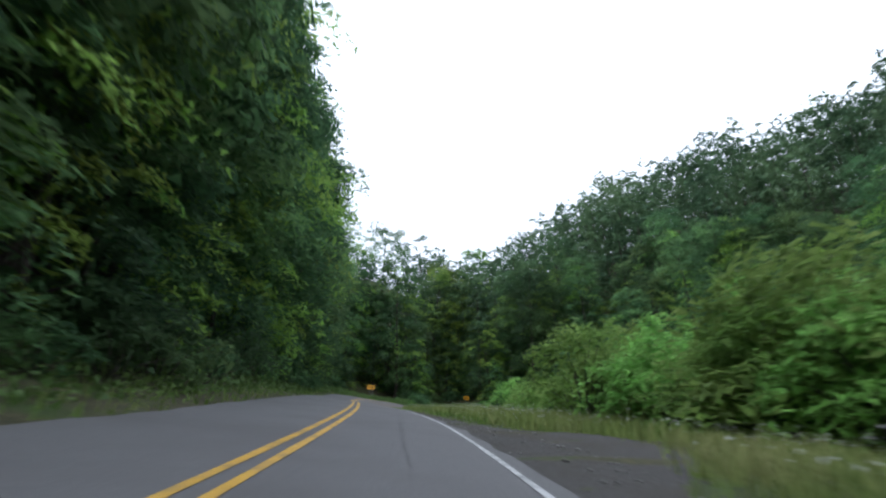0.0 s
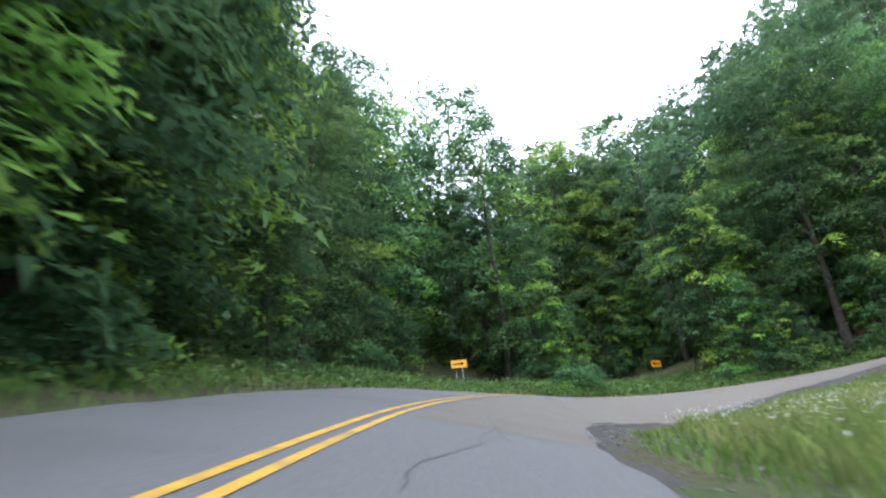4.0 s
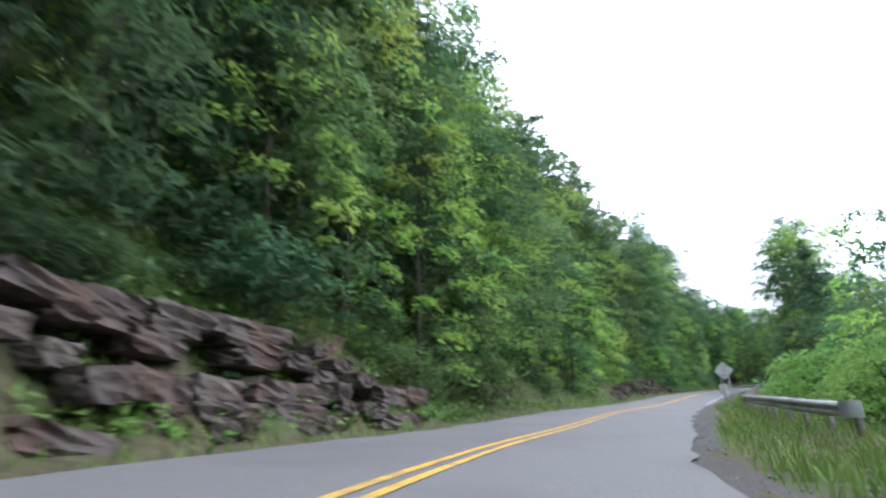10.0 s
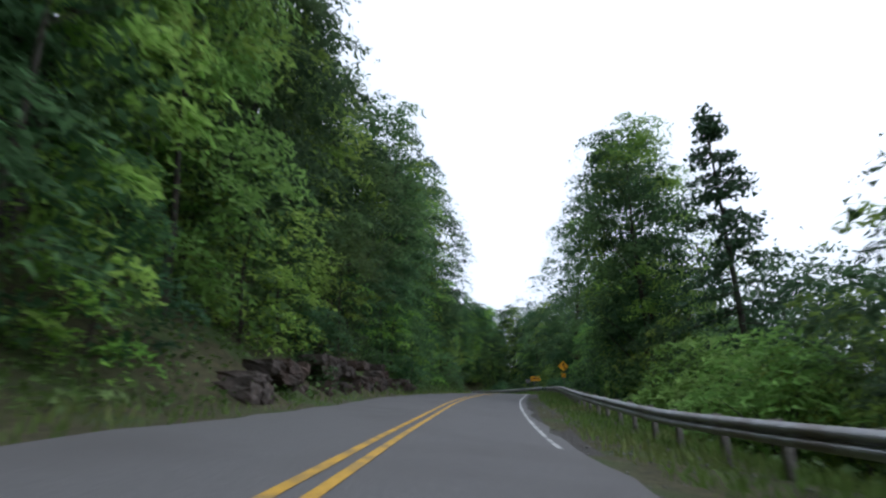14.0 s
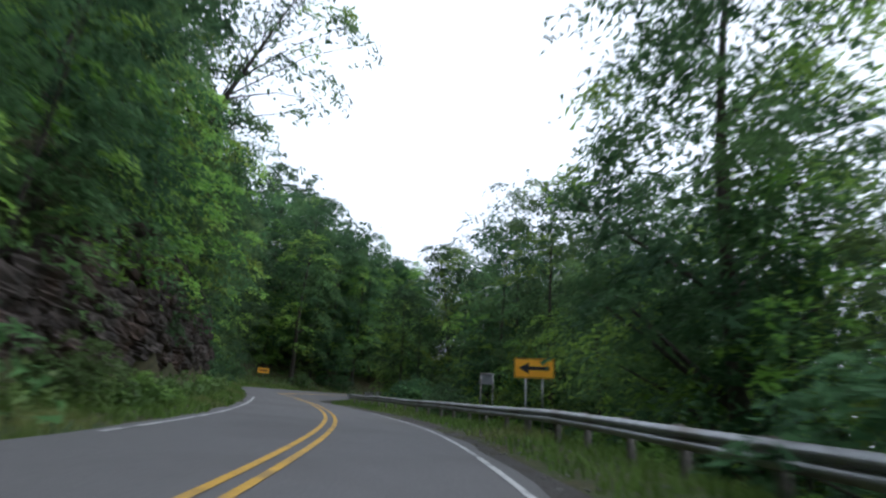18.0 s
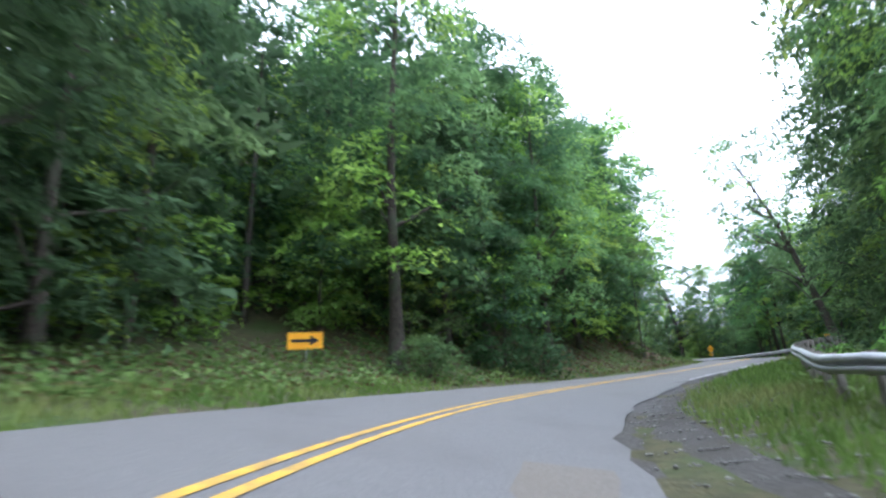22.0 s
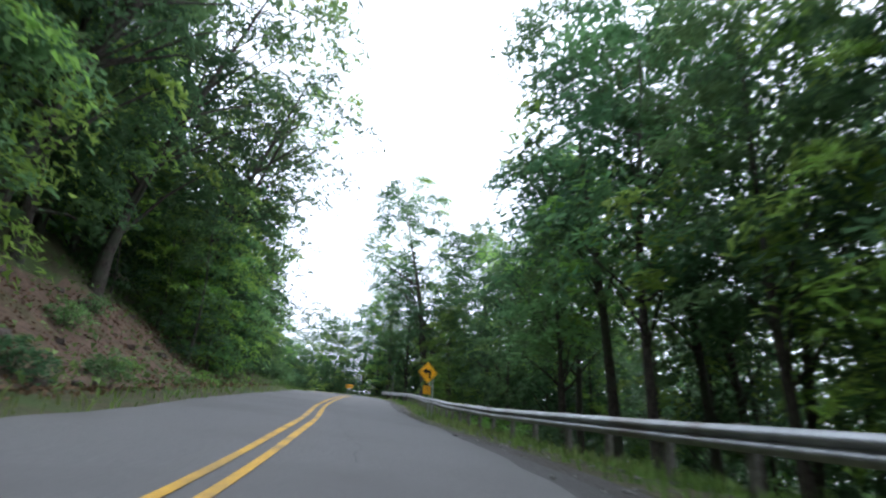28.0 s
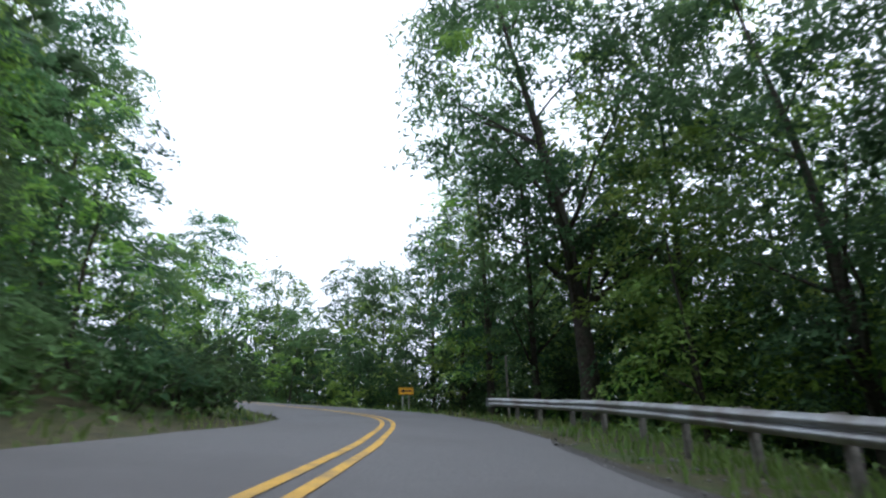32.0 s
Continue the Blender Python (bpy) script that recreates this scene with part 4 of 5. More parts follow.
def barred(x, y):
    """Bare rock faces and the ground before the signs."""
    for ox, oy, orad in OPEN:
        if (x - ox) ** 2 + (y - oy) ** 2 < orad * orad:
            return True
    k, r = nearest(np.array([x]), np.array([y]), 0, len(LINE))
    left_side = (x - LINE[k[0], 0]) * RIGHT[k[0], 0] + (y - LINE[k[0], 1]) * RIGHT[k[0], 1] < 0
    if not left_side and k[0] > S(11) and r[0] < rail_offset(k[0]) + 1.0:
        return True
    return bool(left_side and ((S(18.7) < k[0] < S(20.8) and 5.2 < r[0] < 8.4) or (S(9.9) < k[0] < S(11.2) and r[0] < 6.6)))


def scatter(kinds, a, b, lo, hi, count, gap, sizes, keep=3.9, edge=0.0):
    """Things along the line between the rows a and b, at lo to hi metres to its right (negative: left)."""
    done, tries = 0, 0
    while done < count and tries < count * 12:
        tries += 1
        p = beside(R.uniform(S(a), S(b)), R.uniform(lo, hi))
        if clear(p[0], p[1])[0] < max(keep, edge) or barred(p[0], p[1]) or not free(p[0], p[1], gap):
            continue
        put(kinds[R.integers(len(kinds))], p[0], p[1], R.uniform(0, 6.28), R.uniform(*sizes))
        done += 1


# trees that stand out by themselves
OAK = tree("oak_tree", tree_meshes(81, 25, 9.0, 7.0, 104, 60, 0.27, LEAF, BARK, .42, 1.4, 34, lean=(5.0, 2.4), core=3, inside=0.4), "big oak with a thick trunk and spreading limbs", "tree")
GIANT = tree("tall_tree", tree_meshes(83, 27, 8.0, 7.4, 150, 150, 0.22, LEAF, BARK, .45, 1.5, 26, lean=(2.4, 2.4), core=8), "very tall broadleaf tree with a thick dark trunk", "tree")
LEANER = tree("leaning_tree", tree_meshes(85, 21, 6.0, 6.4, 66, 60, 0.25, LEAF, BARK, .26, 1.25, 30, lean=(5.0, 0.6), core=2, inside=0.4), "tall thin-crowned tree reaching over the road", "tree")


BRIGHT = tree("tree", tree_meshes(97, 13, 0.8, 3.6, 74, 80, 0.19, SHRUB, BARK, .14, 1.15, 12, light=0.3, core=8), "bright yellow-green young maple against the darker wood", "tree", "roadside trees")


def single(ob, x, y, size=1.0, turn=0.0):
    PLACED.append((x, y))
    return put(ob, x, y, turn, size)


single(OAK, 154.5, -55.6, 1.0, 0.0)
single(GIANT, 201.8, -101.1, 1.0, 0.0)
for c, off, kind, size in ((5.0, -8.8, 5, 1.15), (5.5, -9.8, 6, 1.1), (6.2, -12.5, 5, 0.9), (17.7, 10.6, 6, .6), (18.1, 12.5, 5, .66), (17.2, 13.0, 6, .62), (16.75, 11.6, 6, .78), (3.2, -7.8, 5, 1.25), (4.2, -7.6, 6, 1.2), (1.6, -8.2, 5, 1.2), (13.2, -7.2, 5, .95), (18.0, -7.8, 6, .9), (26.8, -8.8, 5, 1.0), (29.0, -9.2, 6, .95), (31.7, -7.6, 5, .95), (32.3, -8.2, 6, .52), (32.7, -7.8, 5, .45), (33.6, 13.0, 6, .85), (32.3, 15.6, 5, .9)):
    p = beside(S(c), off)
    single((TALL + NEAR)[kind], p[0], p[1], size, c)
for n in range(9):
    p = beside(S(18.5 + 0.28 * n), -8.1 - 0.3 * (n % 3))
    single(SMALL[n % 3], p[0], p[1], 0.75 + 0.06 * (n % 4), n)
for n, (c, off) in enumerate(((30.62, -6.5), (30.85, -6.2), (31.05, -6.4), (31.3, -6.6))):
    p = beside(S(c), off)
    single(SMALL[(n + 2) % 3], p[0], p[1], 0.8 + 0.05 * n, n)
for n, (c, off) in enumerate(((29.7, 10.6), (30.2, 11.6), (30.6, 10.8), (27.9, 12.4), (26.4, 12.5))):
    p = beside(S(c), off)
    single(OPEN_GROWN[n % 3], p[0], p[1], 1.0 + 0.05 * (n % 2), 2 * n)
p = beside(S(31.0), -8.4)
single(LEANER, p[0], p[1], 1.0, heading(S(31.0)) - 1.4)
p = beside(S(31.2), -8.6)
single(LEANER, p[0], p[1], 0.85, heading(S(31.2)) - 1.57)
for c, size in ((28.7, 1.0), (29.6, 1.1), (30.3, 1.0)):
    p = beside(S(c), -9.6)
    single(LEANER, p[0], p[1], size, heading(S(c)) - 1.5)
p = beside(S(20.4), -9.2)
single(LEANER, p[0], p[1], 1.1, heading(S(20.4)) - 1.57)
p = beside(S(16.9), -10.6)
single(LEANER, p[0], p[1], 0.8, heading(S(16.9)) - 1.9)
single(NEAR[1], 93.2, 12.8, 1.1, 0.4)
single(TALL[0], 114.0, -3.0, 0.8, 1.4)
single(TALL[1], 198.3, -103.4, 0.95, 0.3)
single(TALL[0], 196.2, -108.5, 1.0, 1.9)
single(TALL[4], 203.5, -108.0, 0.9, 2.9)
single(TALL[1], 109.4, -17.4, 1.05, 2.4)
single(NEAR[0], 64.1, 43.2, 0.88, 0.8)
single(NEAR[1], 67.4, 36.7, 0.95, 2.2)
single(OPEN_GROWN[1], 156.0, -66.5, 1.0, 0.8)
for n, (x, y) in enumerate(((118, -6), (125, -11), (113, -9), (106.5, 1.5), (121, -17), (129, -7), (108, -6), (116, -20), (133, -13), (101, 5.5), (126, -22))):
    single(TALL[n % 5], x, y, 0.5 + 0.06 * (n % 4), n)
for n, (x, y, size) in enumerate(((138.0, -23.0, .62), (134.6, -19.0, .8), (140.0, -30.5, .98), (135.0, -27.0, .85), (131.5, -16.5, 1.0))):
    single((NEAR + TALL)[n], x, y, size, 2 * n)
for n, (x, y) in enumerate(((-4.0, 131), (3.5, 133), (10.0, 127))):
    single(SLIM[n % 3], x, y, 1.25, n)
for n, (x, y) in enumerate(((2.4, 126), (-6.5, 122.5), (8.5, 121), (-1.0, 131))):
    single((NEAR + TALL)[n], x, y, 1.1, 2 * n)


def conifer_meshes(seed, h, rad):
    rng = np.random.default_rng(seed)
    b = Build().tube([(0, 0, -0.4), (0, 0, h)], [0.2, 0.02], 7)
    at = []
    for k in range(110):
        u = rng.uniform(0.1, 1) ** 0.8
        a = rng.uniform(0, 6.28)
        ln = rad * (1.02 - u) ** 0.8 + 0.12
        tip = np.array([ln * math.cos(a), ln * math.sin(a), h * u - 0.25 * ln])
        b.tube([(0, 0, h * u), tip], [0.03, 0.008], 4)
        m = int(30 + 90 * (1 - u))
        w = rng.uniform(0.15, 1.05, (m, 1))
        at.append(np.array([0, 0, h * u]) * (1 - w) + tip * w + rng.normal(size=(m, 3)) * np.array([.16, .16, .1]))
    v, f = leaf_tris(rng, np.concatenate(at), 0.24, 0.5)
    return b.done("trunk", [BARK], True), mesh("crown", v, f, [NEEDLE])


single(tree("conifer", conifer_meshes(3, 16.5, 3.6), "narrow dark-green conifer standing above the shrubs", "tree"), 56.7, 48.1)

for n, (c, off, size) in enumerate(((15.1, -7.2, .95), (13.3, -6.9, .75), (10.7, -9.4, .9), (18.0, -9.0, .8), (27.6, -10.5, .9))):
    p = beside(S(c), off)
    single(BRIGHT, p[0], p[1], size, n)
for n, (x, y, size) in enumerate(((129.5, -6.5, .55), (80.8, 26.2, .6), (156.0, -7.2, .75), (196.6, -98.6, .85), (1.5, 119.5, .75))):
    single(BRIGHT, x, y, size, 2 * n)

# uphill side, row by row
scatter(TALL, -1.0, 4.9, -9.8, -7.5, 28, 2.6, (1.15, 1.4), edge=7.3)
scatter(NEAR, 2.6, 4.9, -8.4, -7.4, 5, 2.0, (1.05, 1.2), edge=7.2)
scatter(SMALL, 0.0, 5.0, -8.6, -6.8, 24, 1.7, (.8, 1.15), edge=6.7)
scatter(TALL, 4.0, 8.8, -30, -20, 26, 3.1, (1.3, 1.6), edge=19.5)
scatter(SMALL, 4.0, 8.8, -25, -18.5, 30, 1.7, (.8, 1.25), edge=18)
scatter([BUSH[0]], 4.0, 8.8, -27, -17.5, 20, 1.5, (1.2, 2.2), edge=17)
scatter(SMALL, 20.8, 24.4, -17, -11.5, 30, 2.0, (.8, 1.2), edge=11)
scatter(TALL, 20.8, 24.4, -20, -12.5, 14, 3.0, (.9, 1.1), edge=12)
scatter(SMALL, 23.6, 33.5, 13.0, 24, 24, 2.4, (.6, .9), edge=12.5)
scatter(SMALL, 4.4, 5.6, -14, -7, 10, 2.2, (.7, 1.1), edge=7)
scatter(TALL, 8.6, 19.0, -11.5, -7.2, 36, 3.2, (.8, 1.1), edge=7.0)
scatter(SMALL, 8.2, 19.0, -9.5, -6.0, 44, 2.5, (.6, 1.05), edge=5.7)
scatter(TALL, 19.0, 26.4, -12, -7.4, 24, 3.3, (.75, 1.05), edge=7.2)
scatter(TALL, 26.4, 30.8, -14, -9.6, 15, 3.0, (.85, 1.1), edge=9.4)
scatter(TALL, 30.6, 35.0, -20, -10.5, 10, 3.2, (.42, .6), edge=9.5)
scatter(SMALL, 30.6, 36.0, -14, -6.6, 26, 2.0, (.42, .62), edge=6.4)
scatter(TALL, 34.0, 37.6, -30, -9, 16, 3.4, (.6, .85), edge=8.5)
scatter(SMALL, 33.4, 37.8, 8.5, 22, 34, 2.0, (.7, 1.1), edge=8)
scatter(SMALL, 19.0, 26.4, -9.0, -6.2, 26, 2.5, (.6, 1.05), edge=5.7)
scatter(SMALL, 26.4, 30.6, -11.0, -8.6, 12, 2.5, (.7, 1.05), edge=8.4)
# downhill side
scatter(SMALL, 10.5, 13.2, 9.5, 18, 20, 2.0, (.5, .7), edge=8.5)
scatter(SMALL, 13.2, 16.6, 9.0, 17, 22, 2.3, (.7, .95), edge=8)
scatter(TALL + [BRIGHT], 12.4, 15.8, 15, 27, 14, 2.8, (.6, .78), edge=14)
scatter(SMALL, 16.6, 21.0, 10.5, 17, 24, 2.3, (.6, .95), edge=10)
scatter([BUSH[2]], 10.6, 16.4, 8.0, 13, 26, 1.6, (.7, 1.1), edge=7.4)
scatter(SLIM, 18.0, 20.5, 12, 22, 9, 3.2, (.55, .75), edge=11.5)
scatter(TALL, 18.8, 21.0, 14.5, 21, 5, 3.6, (.5, .65), edge=14)
scatter(BUSH[:2], 19.2, 23.2, 8.5, 15, 16, 1.5, (.7, 1.3), edge=8)
scatter([BUSH[1]], 18.8, 21.0, -5.2, -4.5, 8, 0.9, (.5, .8), edge=4.4)
scatter(OPEN_GROWN, 24.5, 31.0, 14, 24, 16, 3.4, (.8, 1.0), edge=13)
scatter(OPEN_GROWN, 26.2, 31.4, 11, 16, 14, 3.6, (.75, 1.0), edge=10.8)
scatter(NEAR, 28.2, 30.4, -10.4, -8.8, 4, 3.0, (.9, 1.05), edge=8.6)
scatter(SLIM, 25.4, 32.0, 11.0, 24, 12, 3.0, (.8, 1.0), edge=10.5)
scatter(SLIM, 31.2, 34.0, 12, 24, 9, 3.6, (.7, .95), edge=12)
scatter(TALL, 34.6, 37.6, 9, 26, 18, 3.4, (.6, .85), edge=8.5)
scatter(TALL, 20.4, 22.0, 16.5, 24, 5, 3.6, (.5, .65), edge=16)
# meadow shrubs inside the hairpin
scatter([BUSH[2]], 0.7, 2.2, 12.6, 19, 14, 1.9, (1.1, 1.5), edge=12.4)
scatter([BUSH[2], BUSH[0]], 8.8, 12.4, 9.5, 24, 26, 2.0, (.7, 1.2), edge=9)
scatter([BUSH[2]], 2.0, 4.35, 13.8, 24, 34, 1.8, (.75, 1.1), edge=13.4)
scatter([BUSH[2], BUSH[0]], 1.2, 4.35, 13, 20, 16, 1.4, (.6, .9), edge=12.4)
for n, (x, y, size) in enumerate(((10.5, 17.5, 1.9), (14.0, 21.0, 1.9), (8.8, 25.5, 1.5), (13.0, 13.5, 1.7), (6.2, 30.0, 1.5), (9.5, 33.0, 1.6))):
    single(BUSH[2], x, y, size, 1.7 * n)
# bushes on the banks
scatter(BUSH[:1], -0.5, 5.0, -6.6, -5.0, 22, 1.0, (.6, 1.3), edge=4.6)
scatter(BUSH[:1], 7.6, 24.6, -8.5, -4.9, 36, 1.3, (.6, 1.2), edge=4.8)
scatter(BUSH[:2], 10.5, 34, 6.4, 10.5, 34, 1.4, (.6, 1.2), edge=6.2)
scatter(BUSH[:1], 4.6, 8.6, -20, -15.5, 14, 1.6, (.8, 1.4), edge=15)
scatter(BUSH[:2], 7.2, 9.8, -9.5, -6.2, 16, 1.3, (.7, 1.2), edge=6)
for n in range(12):
    p = beside(S(9.5 + 0.16 * n), -4.75 - 0.25 * (n % 3) - (1.9 if n % 4 == 0 else 0))
    single(BUSH[n % 2], p[0], p[1], 0.34 + 0.06 * (n % 4), n)


# ---- the woods further up and down the slope: one mass
def far_woods():
    rng = np.random.default_rng(99)
    av, af, n, tv = [], [], 0, Build()
    cells = []
    for x in np.arange(-60, 255, 5.4):
        for y in np.arange(-150, 175, 5.4):
            cells.append((x + rng.uniform(-2, 2), y + rng.uniform(-2, 2)))
    cells = np.array(cells)
    k, r = nearest(cells[:, 0], cells[:, 1], 0, len(LINE))
    side = (cells[:, 0] - LINE[k, 0]) * RIGHT[k, 0] + (cells[:, 1] - LINE[k, 1]) * RIGHT[k, 1]
    reach = np.where((k > S(8.5)) & (k < S(17)), 78, 44)
    deep = (side > 0) & (r > np.where(k < S(9), 27, 46)) & (r < 120) & (rng.uniform(size=len(k)) < 0.24)
    ok = deep | ((side < 0) & (r > np.where((k > S(4.4)) & (k < S(8.6)), 26, 11)) & (r < reach)) | ((side > 0) & (r > 17) & (r < 46) & (k > S(15)))
    cells = cells[ok]
    zs = height(cells[:, 0], cells[:, 1])
    for (x, y), z, above, end, low, close, bend in zip(cells, zs, ((k > S(8.5)) & (k < S(17)) & (side < 0))[ok], (k > S(30.8))[ok], deep[ok], (((side > 0) & (r < 32)) | (deep & (r < 75)))[ok], ((side > 0) & (k < S(17)))[ok]):
        h = rng.uniform(15, 23) * (1.2 if above else 0.76 if end else 0.42 if low else 0.75 if bend else 1.0)
        rad = rng.uniform(3.2, 4.8)
        tv.tube([(x, y, z - 0.5), (x, y, z + h * 0.8)], [0.2, 0.06], 4)
        n_c = 26 if close else 20
        c, out = crown_points(rng, h, h * 0.12, rad, n_c, inside=0.1, top=0.5)
        c += (x, y, z)
        v, f = clump_leaves(rng, c, out, rng.uniform(1.1, 2.0, n_c), 62 if close else 28, 0.28 if close else 0.58, 0.4, 0.35)
        inner = np.repeat((c - (x, y, 0)) * (.6, .6, 1) + (x, y, 0), 8 if close else 3, 0)
        inner = inner + rng.normal(0, 0.6, inner.shape)
        v2, f2 = leaf_tris(rng, inner, 0.45 if close else 1.1, 0.3)
        v, f = np.concatenate([v, v2]), np.concatenate([f, f2 + len(v)])
        av.append(v)
        af.append(f + n)
        n += len(v)
    woods = new("woods")
    tagged(woods, "dense green broadleaf forest covering the mountainside", "forest", kind="stuff")
    tagged(part("tree_trunks", tv.done("tree_trunks", [BARK]), woods), kind="stuff")
    tagged(part("canopy", mesh("canopy", np.concatenate(av), np.concatenate(af), [LEAF_FAR]), woods), kind="stuff")


far_woods()


# ---- low plants on the banks and grass on the verges
def along(rng, n, a, b, lo, hi):
    s = rng.uniform(a, b, n)
    o = rng.uniform(lo, hi, n)
    k = s.astype(int)
    u = s - k
    k2 = np.minimum(k + 1, LAST)
    x = LINE[k, 0] * (1 - u) + LINE[k2, 0] * u + o * RIGHT[k, 0]
    y = LINE[k, 1] * (1 - u) + LINE[k2, 1] * u + o * RIGHT[k, 1]
    kk, r = nearest(x, y, 0, len(LINE))
    ok = r > min(abs(lo), abs(hi)) - 0.25
    if lo > 3.5:
        ok &= r > 2.95 + 0.8 * INSIDE[kk] + GRAVEL_WIDTH[kk] * rng.uniform(0.85, 1.3, len(x))
    elif hi < 0:
        ok &= r > 3.1 + WIDEN[kk]
    return x[ok], y[ok]


def grass(name, rng, spots, tall, mat, label):
    x, y = spots
    z = height(x, y)
    n = len(x)
    h = tall * rng.uniform(0.4, 1.3, n)
    a = rng.uniform(0, 2 * math.pi, n)
    w = rng.uniform(0.011, 0.028, n)
    lean = rng.normal(0, 0.35, (n, 2)) * h[:, None]
    p = np.c_[x, y, z - 0.02]
    d = np.c_[np.cos(a) * w, np.sin(a) * w, 0 * w]
    mid = p + np.c_[lean * 0.35, h * 0.6]
    tip = p + np.c_[lean, h]
    v = np.stack([p - d, p + d, mid + d * 0.8, mid - d * 0.8, tip], 1).reshape(-1, 3)
    q = np.arange(n)[:, None] * 5
    ob = part(name, mesh(name, v, [q + [0, 1, 2, 3], q + [3, 2, 4]], [mat]))
    return tagged(ob, label, "grass", kind="stuff")


G = np.random.default_rng(21)
sp = [along(G, 10000, 2, S(24.8), -5.2, -3.15), along(G, 1800, S(24.8), LAST, -4.6, -3.15), along(G, 26000, S(9.5), S(20.6), 3.7, 7.6), along(G, 15000, S(20.6), LAST, 4.0, 7.2), along(G, 9000, S(18.5), S(23.6), -5.4, -3.15), along(G, 18000, S(4.2), S(9.4), -14, -4.4), along(G, 5000, S(-1), S(5.0), 3.9, 6), along(G, 7000, S(5.0), S(9.6), 4.2, 9), along(G, 20000, S(20.8), S(25.4), 4.4, 11)]
grass("verge_grass", G, tuple(np.concatenate(c) for c in zip(*sp)), 0.25, GRASS, "uneven green grass along the road verges")
sp = [along(G, 40000, S(-0.5), S(5.0), 5.0, 15), along(G, 8000, S(1.5), S(5), 15, 24), along(G, 7000, S(5.0), S(8.0), 5.5, 12)]
grass("meadow_grass", G, tuple(np.concatenate(c) for c in zip(*sp)), 0.5, MEADOW, "tall yellow-green meadow grass inside the hairpin")
x, y = along(G, 4200, S(-1), S(7.5), 5.2, 14)
z = height(x, y) + G.uniform(0.35, 0.7, len(x))
v, f = leaf_quads(G, np.c_[x, y, z], 0.06, 0.9)
tagged(part("wildflowers", mesh("wildflowers", v, f, [FLOWER])), "small white wildflowers scattered in the meadow grass", "flowers", kind="stuff")
sp = [along(G, 76000, 2, S(24.6), -11, -4.0), along(G, 9000, S(24.6), LAST, -11, -4.0), along(G, 46000, S(7.2), S(11.4), -14, -4.2), along(G, 26000, S(4), S(8), -20, -5.6), along(G, 16000, S(9.4), S(12.4), -8, -4.0), along(G, 16000, S(18.2), S(22.4), -6.4, -4.0), along(G, 14000, S(10), LAST, 6.5, 12), along(G, 9000, S(18.5), S(23.5), 10, 20), along(G, 15000, S(8.6), S(13.4), 7, 26)]
x, y = (np.concatenate(c) for c in zip(*sp))
ok = np.hypot(x + 0.2, y - 111.0) > 1.0
x, y = x[ok], y[ok]
z = height(x, y) + np.abs(G.normal(0, 0.22, len(x))) + 0.04
v, f = leaf_tris(G, np.c_[x, y, z], 0.18, 0.8)
tagged(part("ground_cover", mesh("ground_cover", v, f, [IVY])), "leafy ground cover on the wooded bank", "plants", kind="stuff")
sp = [along(G, 16000, S(20.8), S(24.5), -11, -4.2), along(G, 24000, S(24.8), S(31.6), -9, -4.2)]
x, y = (np.concatenate(c) for c in zip(*sp))
v, f = leaf_tris(G, np.c_[x, y, height(x, y) + G.uniform(0.02, 0.1, len(x))], 0.13, 1.2)
tagged(part("leaf_litter", mesh("leaf_litter", v, f, [LITTER])), "dry brown leaf litter on the bank", "leaf litter", kind="stuff")
sp = [along(G, 6500, 2, LAST, 3.1, 5.2), along(G, 2600, S(5.0), S(9.8), 3.45, 5.6), along(G, 1400, S(22), S(24.5), 3.2, 5.4)]
x, y = (np.concatenate(c) for c in zip(*sp))
z = height(x, y) + 0.04
sz = G.uniform(0.012, 0.045, len(x))
oct_v = np.array([(1, 0, 0), (0, 1, 0), (-1, 0, 0), (0, -1, 0), (0, 0, .7), (0, 0, -.5)])
v = (np.c_[x, y, z][:, None] + oct_v[None] * sz[:, None, None] * G.uniform(0.7, 1.3, (len(x), 6, 1))).reshape(-1, 3)
t = np.array([(0, 1, 4), (1, 2, 4), (2, 3, 4), (3, 0, 4), (1, 0, 5), (2, 1, 5), (3, 2, 5), (0, 3, 5)])
f = (np.arange(len(x))[:, None, None] * 6 + t[None]).reshape(-1, 3)
tagged(part("loose_gravel", mesh("loose_gravel", v, f, [PEBBLE])), "loose grey stones on the shoulder", "gravel", kind="stuff")


# ---- rock outcrops on the uphill bank
def stone_mesh(seed):
    rng = np.random.default_rng(seed)
    bm = bmesh.new()
    bmesh.ops.create_cube(bm, size=1.0)
    bmesh.ops.subdivide_edges(bm, edges=bm.edges, cuts=3, use_grid_fill=True)
    for vv in bm.verts:
        c = vv.co
        vv.co = Vector((c.x, c.y, c.z)) * (1 - 0.08 * (c.length - 0.5)) + Vector(rng.normal(0, 0.034, 3))
    me = bpy.data.meshes.new("stone")
    bm.to_mesh(me)
    bm.free()
    me.materials.append(ROCK)
    return me


STONES = [stone_mesh(200 + k) for k in range(7)]


